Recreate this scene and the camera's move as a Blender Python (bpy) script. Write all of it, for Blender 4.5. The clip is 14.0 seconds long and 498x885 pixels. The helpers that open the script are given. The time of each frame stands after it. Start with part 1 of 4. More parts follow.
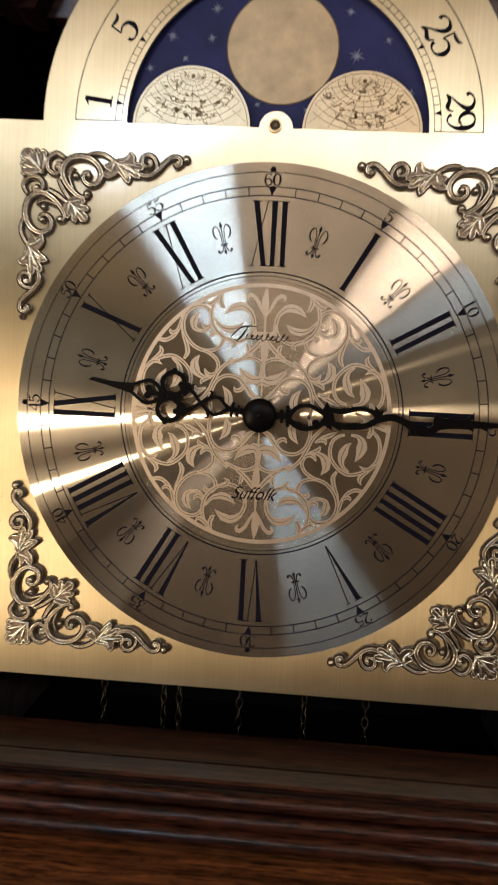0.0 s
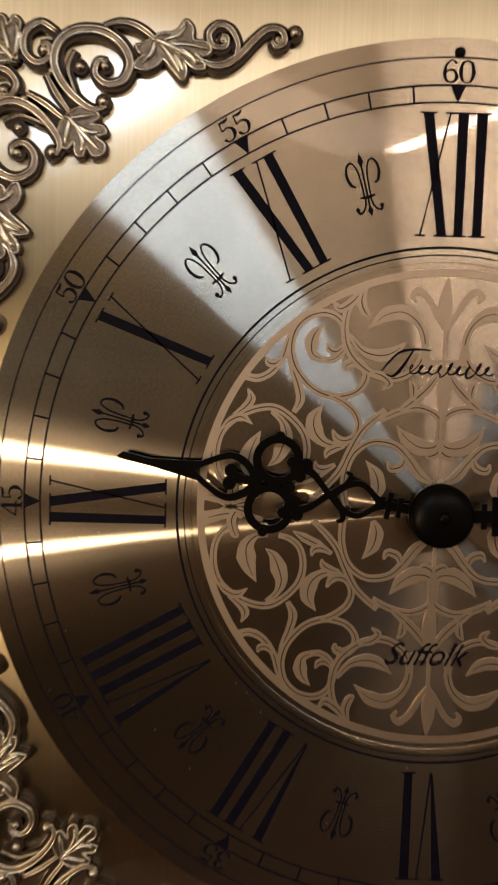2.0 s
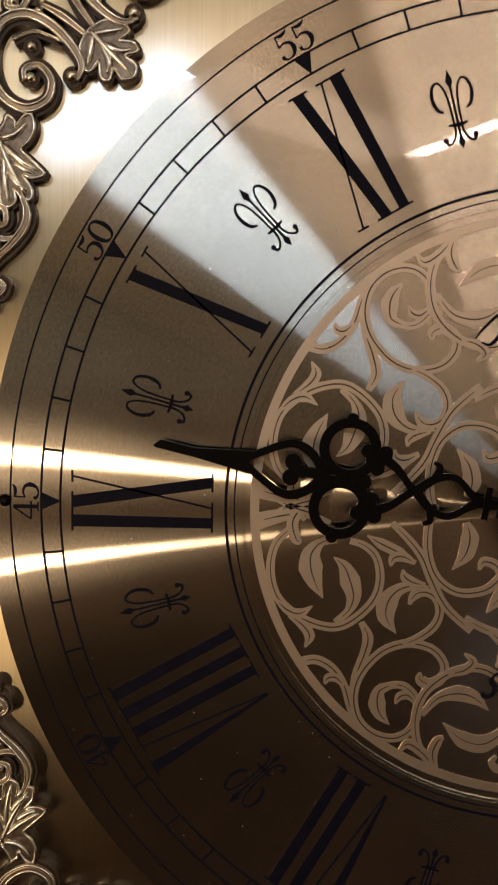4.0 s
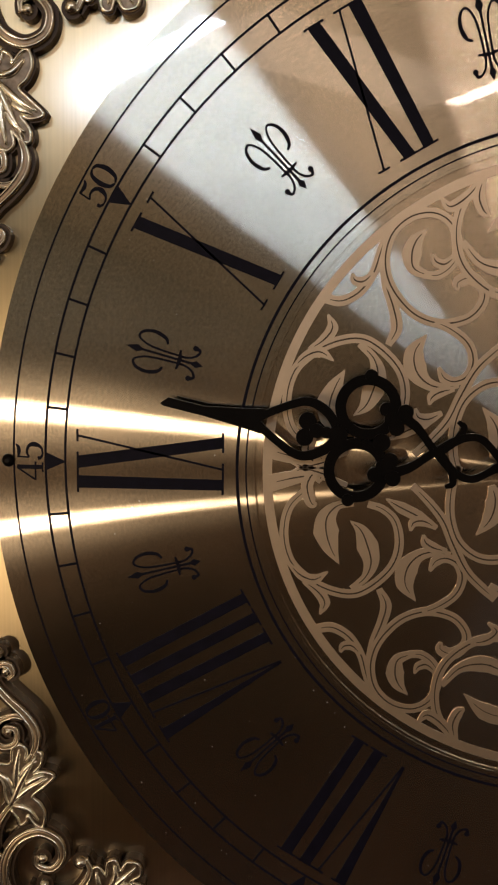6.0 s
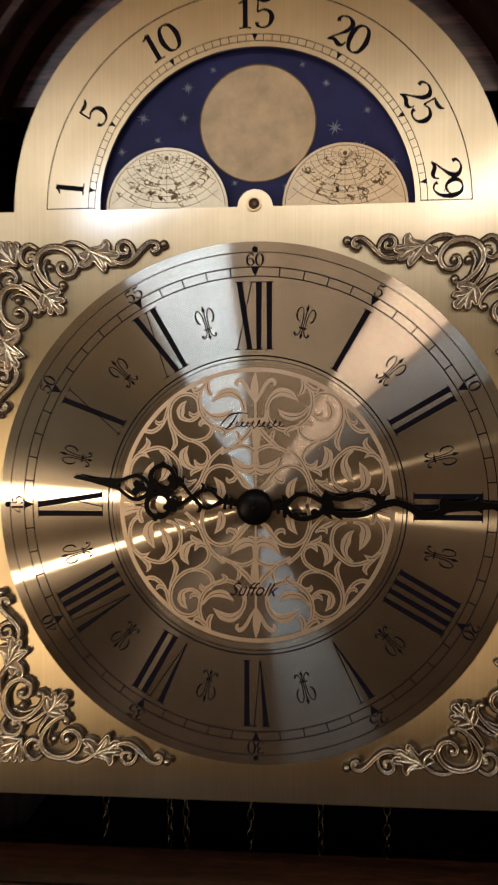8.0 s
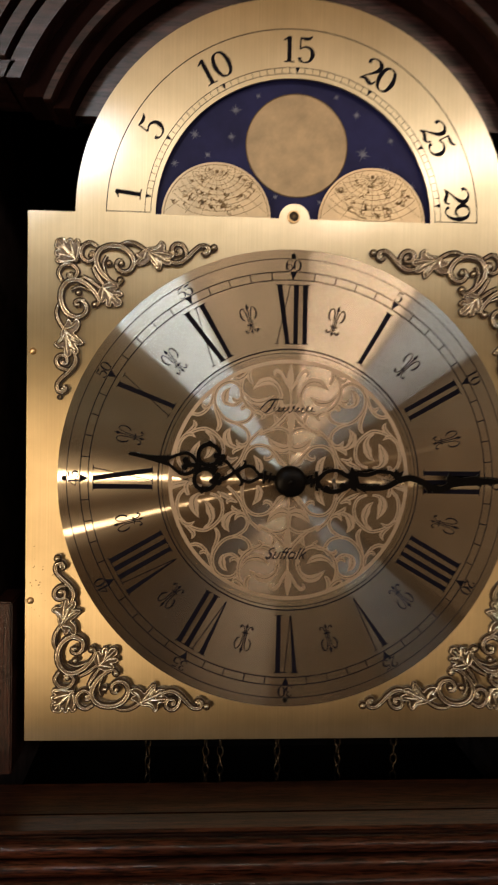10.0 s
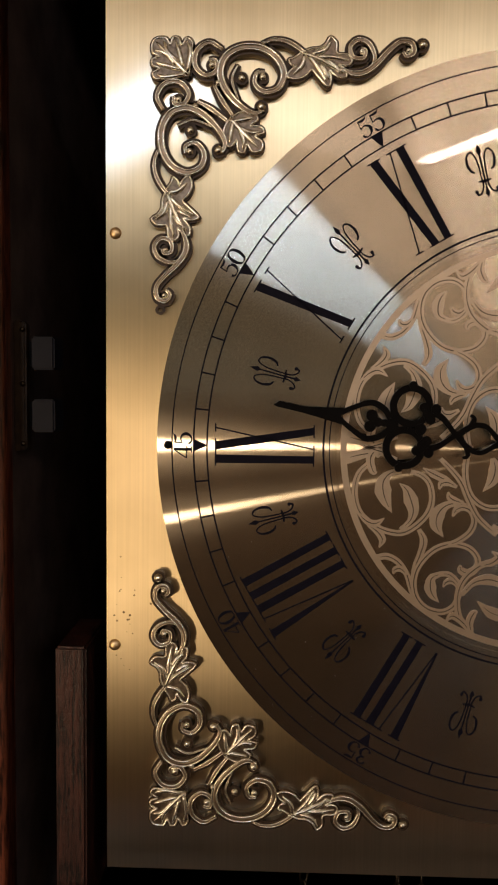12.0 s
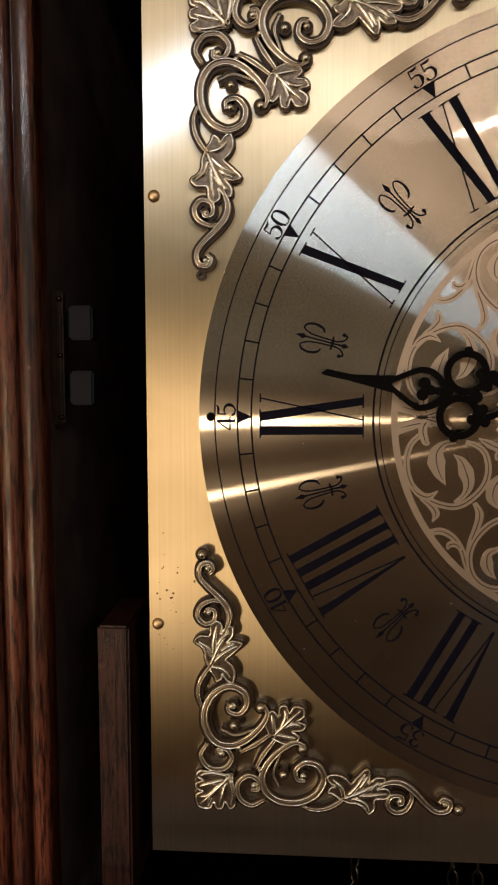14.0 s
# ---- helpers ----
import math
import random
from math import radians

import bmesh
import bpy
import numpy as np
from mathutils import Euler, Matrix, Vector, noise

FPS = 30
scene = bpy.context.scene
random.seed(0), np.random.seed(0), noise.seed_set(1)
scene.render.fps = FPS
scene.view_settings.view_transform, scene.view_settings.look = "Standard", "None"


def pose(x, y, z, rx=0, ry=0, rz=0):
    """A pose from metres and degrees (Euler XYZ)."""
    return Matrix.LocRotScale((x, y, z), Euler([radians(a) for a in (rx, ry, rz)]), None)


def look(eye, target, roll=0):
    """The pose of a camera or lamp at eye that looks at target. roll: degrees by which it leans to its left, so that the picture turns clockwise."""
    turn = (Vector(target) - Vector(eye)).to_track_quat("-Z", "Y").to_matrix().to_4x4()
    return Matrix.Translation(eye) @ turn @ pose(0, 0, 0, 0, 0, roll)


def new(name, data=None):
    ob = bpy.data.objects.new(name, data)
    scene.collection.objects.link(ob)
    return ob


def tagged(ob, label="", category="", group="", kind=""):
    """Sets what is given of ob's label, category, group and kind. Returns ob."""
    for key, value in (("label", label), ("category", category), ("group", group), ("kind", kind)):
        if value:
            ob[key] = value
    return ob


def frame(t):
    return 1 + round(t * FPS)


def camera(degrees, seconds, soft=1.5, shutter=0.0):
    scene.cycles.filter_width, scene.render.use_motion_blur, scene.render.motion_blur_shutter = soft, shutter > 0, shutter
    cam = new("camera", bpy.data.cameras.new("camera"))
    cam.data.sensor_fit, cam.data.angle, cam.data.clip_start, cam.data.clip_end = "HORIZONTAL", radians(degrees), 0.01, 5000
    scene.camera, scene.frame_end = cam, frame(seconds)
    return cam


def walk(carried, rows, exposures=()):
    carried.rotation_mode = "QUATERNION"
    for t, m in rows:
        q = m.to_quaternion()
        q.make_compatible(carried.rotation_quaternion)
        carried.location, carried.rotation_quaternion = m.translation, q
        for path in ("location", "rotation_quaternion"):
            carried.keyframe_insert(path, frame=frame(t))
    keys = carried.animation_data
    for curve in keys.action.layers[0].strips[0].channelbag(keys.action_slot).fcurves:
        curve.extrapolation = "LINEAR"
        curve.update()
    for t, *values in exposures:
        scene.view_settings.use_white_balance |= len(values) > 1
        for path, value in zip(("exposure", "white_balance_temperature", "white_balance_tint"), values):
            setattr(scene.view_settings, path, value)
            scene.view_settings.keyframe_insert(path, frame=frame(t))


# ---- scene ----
Z0 = 1.70        # height of the dial's centre above the floor
MM = 0.001

cam = camera(33.0, 14.0, soft=2.1, shutter=0.5)
PATH = [
    (0, (0.0235, -0.4173, 0.0183), (-0.0035, -0.0194, -0.0125), 3.08),
    (0.5, (0.0183, -0.3555, 0.0199), (-0.0098, 0.0418, -0.0164), 3.03),
    (1, (-0.0176, -0.3000, 0.0330), (-0.0226, 0.0982, -0.0046), 2.70),
    (1.5, (-0.0459, -0.2628, 0.0417), (-0.0493, 0.1358, 0.0084), 2.13),
    (2, (-0.0514, -0.2243, 0.0384), (-0.0512, 0.1740, 0.0013), 1.68),
    (2.5, (-0.0435, -0.1982, 0.0420), (-0.0379, 0.2005, 0.0103), 1.34),
    (3, (-0.0508, -0.1962, 0.0415), (-0.0528, 0.2026, 0.0100), 1.70),
    (3.2, (-0.0600, -0.1942, 0.0318), (-0.0647, 0.2050, 0.0074), 1.53),
    (5.5, (-0.0617, -0.1740, 0.0279), (-0.0789, 0.2221, -0.0251), 0.90),
    (6, (-0.0570, -0.1751, 0.0285), (-0.0815, 0.2206, -0.0244), 0.91),
    (6.5, (-0.0601, -0.1746, 0.0285), (-0.0795, 0.2210, -0.0277), 0.82),
    (7, (-0.0260, -0.2100, 0.0350), (-0.0411, 0.1879, -0.0072), 0.12),
    (7.2, (-0.0068, -0.2459, 0.0440), (-0.0278, 0.1518, 0.0067), -0.17),
    (7.5, (0.0219, -0.3140, 0.0435), (-0.0040, 0.0847, 0.0244), -0.26),
    (7.7, (0.0338, -0.3552, 0.0417), (-0.0030, 0.0429, 0.0295), -0.16),
    (9.8, (-0.0442, -0.4551, 0.0428), (-0.0213, -0.0560, 0.0292), 0.92),
    (10, (-0.0527, -0.4484, 0.0384), (-0.0255, -0.0496, 0.0222), 1.04),
    (10.5, (-0.0627, -0.3787, 0.0374), (-0.0665, 0.0208, 0.0173), 1.13),
    (11, (-0.0639, -0.3053, 0.0282), (-0.0956, 0.0924, -0.0015), 1.53),
    (11.5, (-0.0822, -0.2793, 0.0266), (-0.1059, 0.1187, -0.0048), 0.97),
    (12, (-0.0850, -0.2658, 0.0213), (-0.0983, 0.1329, -0.0090), 0.64),
    (12.5, (-0.0909, -0.2614, 0.0217), (-0.1049, 0.1370, -0.0112), 0.35),
    (13, (-0.0969, -0.2568, 0.0179), (-0.1143, 0.1412, -0.0173), 0.16),
    (13.5, (-0.0966, -0.2549, 0.0156), (-0.1182, 0.1428, -0.0218), -0.19),
    (14, (-0.0894, -0.2554, 0.0170), (-0.1182, 0.1417, -0.0217), -0.10),
]
walk(cam, [(t, look((x, y, z + Z0), (a, b, c + Z0), roll)) for t, (x, y, z), (a, b, c), roll in PATH],
     exposures=[(0.0, 0.40, 5520, 9), (0.5, -0.06, 6380, 13), (1.0, -0.08, 6680, 14), (2.5, -0.08, 5980, 14), (6.5, -0.10, 6130, 13), (7.0, -0.08, 6680, 13), (7.5, -0.07, 5930, 14),
                (10.0, 0.08, 6520, 13), (11.0, -0.06, 6270, 14), (11.5, -0.05, 6320, 14), (12.2, -0.03, 5920, 13), (13.0, -0.02, 5770, 13), (14.0, -0.02, 5920, 13)])

# ---- light ----
world = bpy.data.worlds.new("world")
scene.world = world
world.use_nodes = True
world.node_tree.nodes["Background"].inputs["Color"].default_value = (0.55, 0.45, 0.35, 1)
world.node_tree.nodes["Background"].inputs["Strength"].default_value = 0.02


def area(name, centre, target, w, h, watts, colour, roll=0):
    data = bpy.data.lights.new(name, "AREA")
    data.shape, data.size, data.size_y, data.energy, data.color = "RECTANGLE", w, h, watts, colour
    ob = new(name, data)
    ob.matrix_world = look(centre, target, roll)
    return ob


def bulb(name, centre, radius, watts, colour):
    data = bpy.data.lights.new(name, "POINT")
    data.shadow_soft_size, data.energy, data.color = radius, watts, colour
    ob = new(name, data)
    ob.location = centre
    return ob


CEIL = 2.72


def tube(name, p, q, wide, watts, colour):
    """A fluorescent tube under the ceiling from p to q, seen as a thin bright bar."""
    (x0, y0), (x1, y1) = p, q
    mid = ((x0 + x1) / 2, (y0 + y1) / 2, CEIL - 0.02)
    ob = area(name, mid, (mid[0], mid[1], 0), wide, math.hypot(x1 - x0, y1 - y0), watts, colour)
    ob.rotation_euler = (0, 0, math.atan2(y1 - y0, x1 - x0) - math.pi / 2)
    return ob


tube("cool_ceiling_tube", (-1.06, -3.55), (-0.36, -2.62), 0.09, 23, (0.76, 0.91, 1.0))
tube("warm_ceiling_tube", (0.55, -3.63), (1.12, -2.45), 0.09, 23, (1.0, 0.75, 0.54))
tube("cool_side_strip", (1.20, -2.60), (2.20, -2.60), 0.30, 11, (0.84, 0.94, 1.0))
tube("warm_ceiling_strip", (-0.34, -2.66), (0.53, -3.60), 0.46, 7.5, (1.0, 0.74, 0.52))
bulb("warm_lamp_upper", (-1.00, -1.80, Z0 - 0.16), 0.024, 20, (1.0, 0.72, 0.42))
bulb("warm_lamp_lower", (-1.40, -1.80, Z0 - 0.60), 0.024, 29, (1.0, 0.72, 0.42))

# ---- materials ----


def material(name):
    m = bpy.data.materials.new(name)
    m.use_nodes = True
    nt = m.node_tree
    nt.nodes.clear()
    out = nt.nodes.new("ShaderNodeOutputMaterial")
    return m, nt, out


def node(nt, kind, **values):
    n = nt.nodes.new(kind)
    for key, value in values.items():
        n.inputs[key.replace("_", " ")].default_value = value
    return n


def ramp(nt, source, stops):
    r = nt.nodes.new("ShaderNodeValToRGB")
    els = r.color_ramp.elements
    for k, (at, colour) in enumerate(stops):
        e = els[k] if k < 2 else els.new(at)
        e.position = at
        e.color = (*colour, 1)
    nt.links.new(source, r.inputs[0])
    return r.outputs[0]


def brushed(name, colour, rough, aniso, radial, coat=0.04, diffuse=0.06, scratch=1.0, haze=0.0, sheen=0.07, spread=(0.30, 0.0)):
    """Brushed lacquered metal: turned in circles round the arbor, or drawn upwards."""
    m, nt, out = material(name)
    ln = nt.links.new
    tc = nt.nodes.new("ShaderNodeTexCoord")
    if radial:
        flat = nt.nodes.new("ShaderNodeVectorMath")
        flat.operation = "MULTIPLY"
        flat.inputs[1].default_value = (1, 0, 1)
        ln(tc.outputs["Object"], flat.inputs[0])
        unit = nt.nodes.new("ShaderNodeVectorMath")
        unit.operation = "NORMALIZE"
        ln(flat.outputs[0], unit.inputs[0])
        across = unit.outputs[0]
        length = nt.nodes.new("ShaderNodeVectorMath")
        length.operation = "LENGTH"
        ln(flat.outputs[0], length.inputs[0])
        comb = nt.nodes.new("ShaderNodeCombineXYZ")
        scale = node(nt, "ShaderNodeMath")
        scale.operation = "MULTIPLY"
        scale.inputs[1].default_value = 2600
        ln(length.outputs["Value"], scale.inputs[0])
        ln(scale.outputs[0], comb.inputs[0])
        sv = nt.nodes.new("ShaderNodeVectorMath")
        sv.operation = "MULTIPLY"
        sv.inputs[1].default_value = (55, 55, 55)
        ln(unit.outputs[0], sv.inputs[0])
        add = nt.nodes.new("ShaderNodeVectorMath")
        ln(comb.outputs[0], add.inputs[0])
        ln(sv.outputs[0], add.inputs[1])
        grain_at = add.outputs[0]
    else:
        fix = nt.nodes.new("ShaderNodeCombineXYZ")
        fix.inputs[0].default_value = 1
        across = fix.outputs[0]
        sv = nt.nodes.new("ShaderNodeVectorMath")
        sv.operation = "MULTIPLY"
        sv.inputs[1].default_value = (1700, 1700, 14)
        ln(tc.outputs["Object"], sv.inputs[0])
        grain_at = sv.outputs[0]
    grain = node(nt, "ShaderNodeTexNoise", Scale=1.0, Detail=3.0, Roughness=0.6)
    ln(grain_at, grain.inputs["Vector"])
    blot = node(nt, "ShaderNodeTexNoise", Scale=38.0, Detail=4.0)
    ln(tc.outputs["Object"], blot.inputs["Vector"])
    tone = ramp(nt, grain.outputs[0], [(0.25, tuple(c * (1 - 0.10 * scratch) for c in colour)), (0.75, tuple(min(1, c * (1 + 0.06 * scratch)) for c in colour))])
    speck = node(nt, "ShaderNodeTexNoise", Scale=1500.0, Detail=2.0)
    ln(tc.outputs["Object"], speck.inputs["Vector"])
    both = nt.nodes.new("ShaderNodeMix")
    both.inputs[0].default_value = 0.6 if radial else 0.0
    ln(blot.outputs[0], both.inputs[2])
    ln(speck.outputs[0], both.inputs[3])
    worn = ramp(nt, both.outputs[0], [(0.38, (0.69, 0.70, 0.71) if radial else (0.90, 0.89, 0.87)), (0.62, (1, 1, 1))])
    mul = nt.nodes.new("ShaderNodeMix")
    mul.data_type, mul.blend_type = "RGBA", "MULTIPLY"
    mul.inputs[0].default_value = 1
    ln(tone, mul.inputs[6])
    ln(worn, mul.inputs[7])
    bump = node(nt, "ShaderNodeBump", Strength=0.04 * scratch, Distance=0.00003)
    ln(grain.outputs[0], bump.inputs["Height"])
    g = node(nt, "ShaderNodeBsdfAnisotropic", Roughness=rough, Anisotropy=-aniso)
    g.distribution = "BECKMANN"
    ln(mul.outputs[2], g.inputs["Color"])
    ln(across, g.inputs["Tangent"])
    if not radial:
        ln(bump.outputs[0], g.inputs["Normal"])
    d = node(nt, "ShaderNodeBsdfDiffuse")
    ln(mul.outputs[2], d.inputs["Color"])
    wide = node(nt, "ShaderNodeBsdfAnisotropic", Roughness=spread[0], Anisotropy=-spread[1])
    wide.distribution = "BECKMANN"
    ln(across, wide.inputs["Tangent"])
    ln(mul.outputs[2], wide.inputs["Color"])
    soft = node(nt, "ShaderNodeMixShader", Fac=haze)
    ln(g.outputs[0], soft.inputs[1])
    ln(wide.outputs[0], soft.inputs[2])
    mix = node(nt, "ShaderNodeMixShader", Fac=diffuse)
    ln(soft.outputs[0], mix.inputs[1])
    ln(d.outputs[0], mix.inputs[2])
    top = node(nt, "ShaderNodeBsdfAnisotropic", Roughness=sheen)
    top.distribution = "BECKMANN"
    mix2 = node(nt, "ShaderNodeMixShader", Fac=coat)
    ln(mix.outputs[0], mix2.inputs[1])
    ln(top.outputs[0], mix2.inputs[2])
    ln(mix2.outputs[0], out.inputs[0])
    return m


def plain(name, colour, rough=0.5, metal=0.0, vary=0.15, scale=60.0, bump=0.0, coat=0.0, spec=0.5):
    m, nt, out = material(name)
    p = node(nt, "ShaderNodeBsdfPrincipled", Roughness=rough, Metallic=metal)
    p.inputs["Coat Weight"].default_value = coat
    p.inputs["Specular IOR Level"].default_value = spec
    tc = nt.nodes.new("ShaderNodeTexCoord")
    n = node(nt, "ShaderNodeTexNoise", Scale=scale, Detail=5.0, Roughness=0.6)
    nt.links.new(tc.outputs["Object"], n.inputs["Vector"])
    nt.links.new(ramp(nt, n.outputs[0], [(0.3, tuple(c * (1 - vary) for c in colour)), (0.7, tuple(min(1, c * (1 + vary)) for c in colour))]), p.inputs["Base Color"])
    if bump:
        b = node(nt, "ShaderNodeBump", Strength=0.5, Distance=bump)
        nt.links.new(n.outputs[0], b.inputs["Height"])
        nt.links.new(b.outputs[0], p.inputs["Normal"])
    nt.links.new(p.outputs[0], out.inputs[0])
    return m


def wood(name, dark, light, along, rough=0.28, coat=0.5, gloss=0.14, skin=0.9, spec=0.3):
    """Stained varnished oak: long pores along one axis (0 x, 1 y, 2 z)."""
    m, nt, out = material(name)
    ln = nt.links.new
    tc = nt.nodes.new("ShaderNodeTexCoord")
    stretch = nt.nodes.new("ShaderNodeMapping")
    s = [620.0, 620.0, 620.0]
    s[along] = 48.0
    stretch.inputs["Scale"].default_value = s
    ln(tc.outputs["Object"], stretch.inputs["Vector"])
    pores = node(nt, "ShaderNodeTexNoise", Scale=1.6, Detail=6.0, Roughness=0.72)
    ln(stretch.outputs[0], pores.inputs["Vector"])
    stretch2 = nt.nodes.new("ShaderNodeMapping")
    s2 = [150.0, 150.0, 150.0]
    s2[along] = 5.0
    stretch2.inputs["Scale"].default_value = s2
    ln(tc.outputs["Object"], stretch2.inputs["Vector"])
    bands = node(nt, "ShaderNodeTexNoise", Scale=1.2, Detail=4.0, Distortion=0.6)
    ln(stretch2.outputs[0], bands.inputs["Vector"])
    a = ramp(nt, bands.outputs[0], [(0.35, dark), (0.68, light)])
    b = ramp(nt, pores.outputs[0], [(0.42, (0.10, 0.08, 0.08)), (0.53, (1, 1, 1))])
    mul = nt.nodes.new("ShaderNodeMix")
    mul.data_type, mul.blend_type = "RGBA", "MULTIPLY"
    mul.inputs[0].default_value = 1.0
    ln(a, mul.inputs[6])
    ln(b, mul.inputs[7])
    peel = node(nt, "ShaderNodeTexNoise", Scale=520.0, Detail=3.0)
    ln(tc.outputs["Object"], peel.inputs["Vector"])
    rough_skin = nt.nodes.new("ShaderNodeMix")
    rough_skin.inputs[0].default_value = 0.42
    ln(pores.outputs[0], rough_skin.inputs[2])
    ln(peel.outputs[0], rough_skin.inputs[3])
    bump = node(nt, "ShaderNodeBump", Strength=skin, Distance=0.0011)
    ln(rough_skin.outputs[0], bump.inputs["Height"])
    p = node(nt, "ShaderNodeBsdfPrincipled", Roughness=rough)
    p.inputs["Coat Weight"].default_value = coat
    p.inputs["Coat Roughness"].default_value = gloss
    ln(bump.outputs[0], p.inputs["Coat Normal"])
    p.inputs["Specular IOR Level"].default_value = spec
    ln(mul.outputs[2], p.inputs["Base Color"])
    ln(bump.outputs[0], p.inputs["Normal"])
    ln(p.outputs[0], out.inputs[0])
    return m


M_PLATE = brushed("drawn_brass", (0.785, 0.65, 0.41), 0.395, 0.61, False, coat=0.10, diffuse=0.008, scratch=0.8, sheen=0.13)
M_RING = brushed("turned_pale_brass", (0.74, 0.665, 0.545), 0.164, 0.868, True, coat=0.04, diffuse=0.003, scratch=2.0, haze=0.20, sheen=0.03, spread=(0.265, 0.66))
M_CENTRE = brushed("turned_centre_brass", (0.70, 0.605, 0.48), 0.166, 0.868, True, coat=0.03, diffuse=0.003, scratch=1.6, haze=0.26, sheen=0.04, spread=(0.265, 0.66))
M_SCROLL = plain("matt_etched_brass", (0.64, 0.51, 0.37), 0.40, 0.88, 0.06, 200, spec=0.4)
M_INK = plain("blue_black_ink", (0.006, 0.0055, 0.013), 0.5, 0, 0.3, 300, spec=0.08)
# enamel on hands, nut and pins; on the case boards it stands for shade
M_BLACK = plain("black_enamel_and_case_shade", (0.004, 0.0035, 0.0035), 0.32, 0, 0.3, 90, bump=0.00004, spec=0.08)
M_CAST = plain("antique_cast_brass", (0.92, 0.83, 0.70), 0.25, 1.0, 0.25, 420, bump=0.00018)
M_BRONZE = plain("brown_bronze_casting", (0.31, 0.24, 0.17), 0.36, 1.0, 0.35, 240, bump=0.00012)
M_LEAF = plain("worn_cast_leaf", (0.20, 0.155, 0.115), 0.34, 1.0, 0.5, 480, bump=0.0004)
M_PATINA = plain("dark_brown_patina", (0.040, 0.022, 0.010), 0.45, 0.3, 0.4, 300, bump=0.00008)
M_SCREW = plain("polished_brass_pin", (0.90, 0.66, 0.36), 0.40, 1.0, 0.1, 200)
M_NIGHT = plain("night_blue_enamel", (0.026, 0.032, 0.15), 0.45, 0, 0.35, 30, spec=0.2)
M_STAR = plain("pale_blue_star_paint", (0.22, 0.26, 0.42), 0.4, 0, 0.3, 250)
M_MOON = plain("mottled_cream_moon_paint", (0.62, 0.49, 0.31), 0.42, 0.25, 0.22, 75)
M_GLOBE = plain("pale_gilt_globe_paint", (0.71, 0.59, 0.39), 0.32, 0.6, 0.10, 120)
M_ENGRAVE = plain("brown_engraved_line", (0.16, 0.11, 0.05), 0.5, 0.2, 0.3, 300)
M_DUST = plain("pale_dust", (0.55, 0.52, 0.47), 0.9, 0, 0.1, 100, spec=0.1)
M_VEIN = plain("dark_scroll_vein", (0.07, 0.045, 0.025), 0.5, 0.2, 0.3, 300)
M_MAP = plain("fine_brown_map_line", (0.27, 0.19, 0.10), 0.5, 0.3, 0.3, 300)
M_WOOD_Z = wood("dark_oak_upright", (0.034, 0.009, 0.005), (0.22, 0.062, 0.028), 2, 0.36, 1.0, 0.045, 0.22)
# oak of the ledge and fillet, darkened in colour for the shade there
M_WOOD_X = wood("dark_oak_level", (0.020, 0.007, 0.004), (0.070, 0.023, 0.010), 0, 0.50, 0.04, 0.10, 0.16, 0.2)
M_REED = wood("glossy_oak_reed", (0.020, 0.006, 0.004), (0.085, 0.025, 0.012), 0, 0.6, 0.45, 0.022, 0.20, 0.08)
# lighter copy of the rail oak, with the warm light put into its colour
M_BOARD_LIT = wood("lit_oak_board", (0.085, 0.030, 0.010), (0.38, 0.14, 0.046), 0, 0.5, 0.1, 0.2, 0.3, 0.12)
M_ARCH = wood("dark_oak_arch", (0.022, 0.009, 0.009), (0.085, 0.036, 0.036), 0, 0.36, 0.25, 0.28, 0.35)
M_ARCH_FLAT = wood("satin_oak_arch", (0.026, 0.011, 0.012), (0.095, 0.043, 0.047), 0, 0.36, 1.0, 0.22, 0.12)
# near-black copy of the arch oak, with the shade put into the colour
M_GROOVE_SHADE = plain("painted_shade_oak", (0.014, 0.006, 0.006), 0.8, 0, 0.3, 60, spec=0.03)
# oak darkened in colour, as if the block stood back in shade
M_BLOCK_SHADE = wood("shaded_oak_block", (0.020, 0.007, 0.005), (0.078, 0.025, 0.016), 2, 0.45, 0.15, 0.2, 0.4)
M_INSIDE = plain("dark_case_inside", (0.075, 0.055, 0.050), 0.8, 0, 0.4, 40, spec=0.05)
M_CHAIN = plain("dull_brass_chain", (0.08, 0.062, 0.043), 0.35, 1.0, 0.3, 300)
M_CATCH = plain("dark_grey_catch_metal", (0.010, 0.010, 0.015), 0.45, 0.0, 0.2, 200, spec=0.10)
M_WALL = plain("warm_cream_wall_paint", (0.44, 0.43, 0.355), 0.8, 0, 0.08, 6)
# brown and tan of two added boards, out of view, that shape reflections
M_DIM_BOARD = plain("brown_reflection_board", (0.165, 0.105, 0.056), 0.8, 0, 0.12, 6)
M_TAN_BOARD = plain("tan_reflection_board", (0.36, 0.27, 0.18), 0.8, 0, 0.10, 6)
M_WALL_LIGHT = plain("pale_cream_wall_paint", (0.42, 0.34, 0.25), 0.8, 0, 0.08, 6)
M_CEIL = plain("white_ceiling_paint", (0.75, 0.64, 0.50), 0.85, 0, 0.05, 6)
M_FLOOR = plain("dark_brown_carpet", (0.010, 0.007, 0.005), 0.95, 0, 0.3, 300, bump=0.002, spec=0.03)

# ---- mesh helpers: millimetres on the dial, u to the right, v up, d towards the room ----


def vert(bm, u, v, d):
    return bm.verts.new((u * MM, -d * MM, v * MM))


def prism(bm, pts, d0, d1):
    """A flat outline raised from depth d0 to d1."""
    low = [vert(bm, u, v, d0) for u, v in pts]
    top = [vert(bm, u, v, d1) for u, v in pts]
    bm.faces.new(top)
    for k in range(len(pts)):
        bm.faces.new((low[k - 1], low[k], top[k], top[k - 1]))


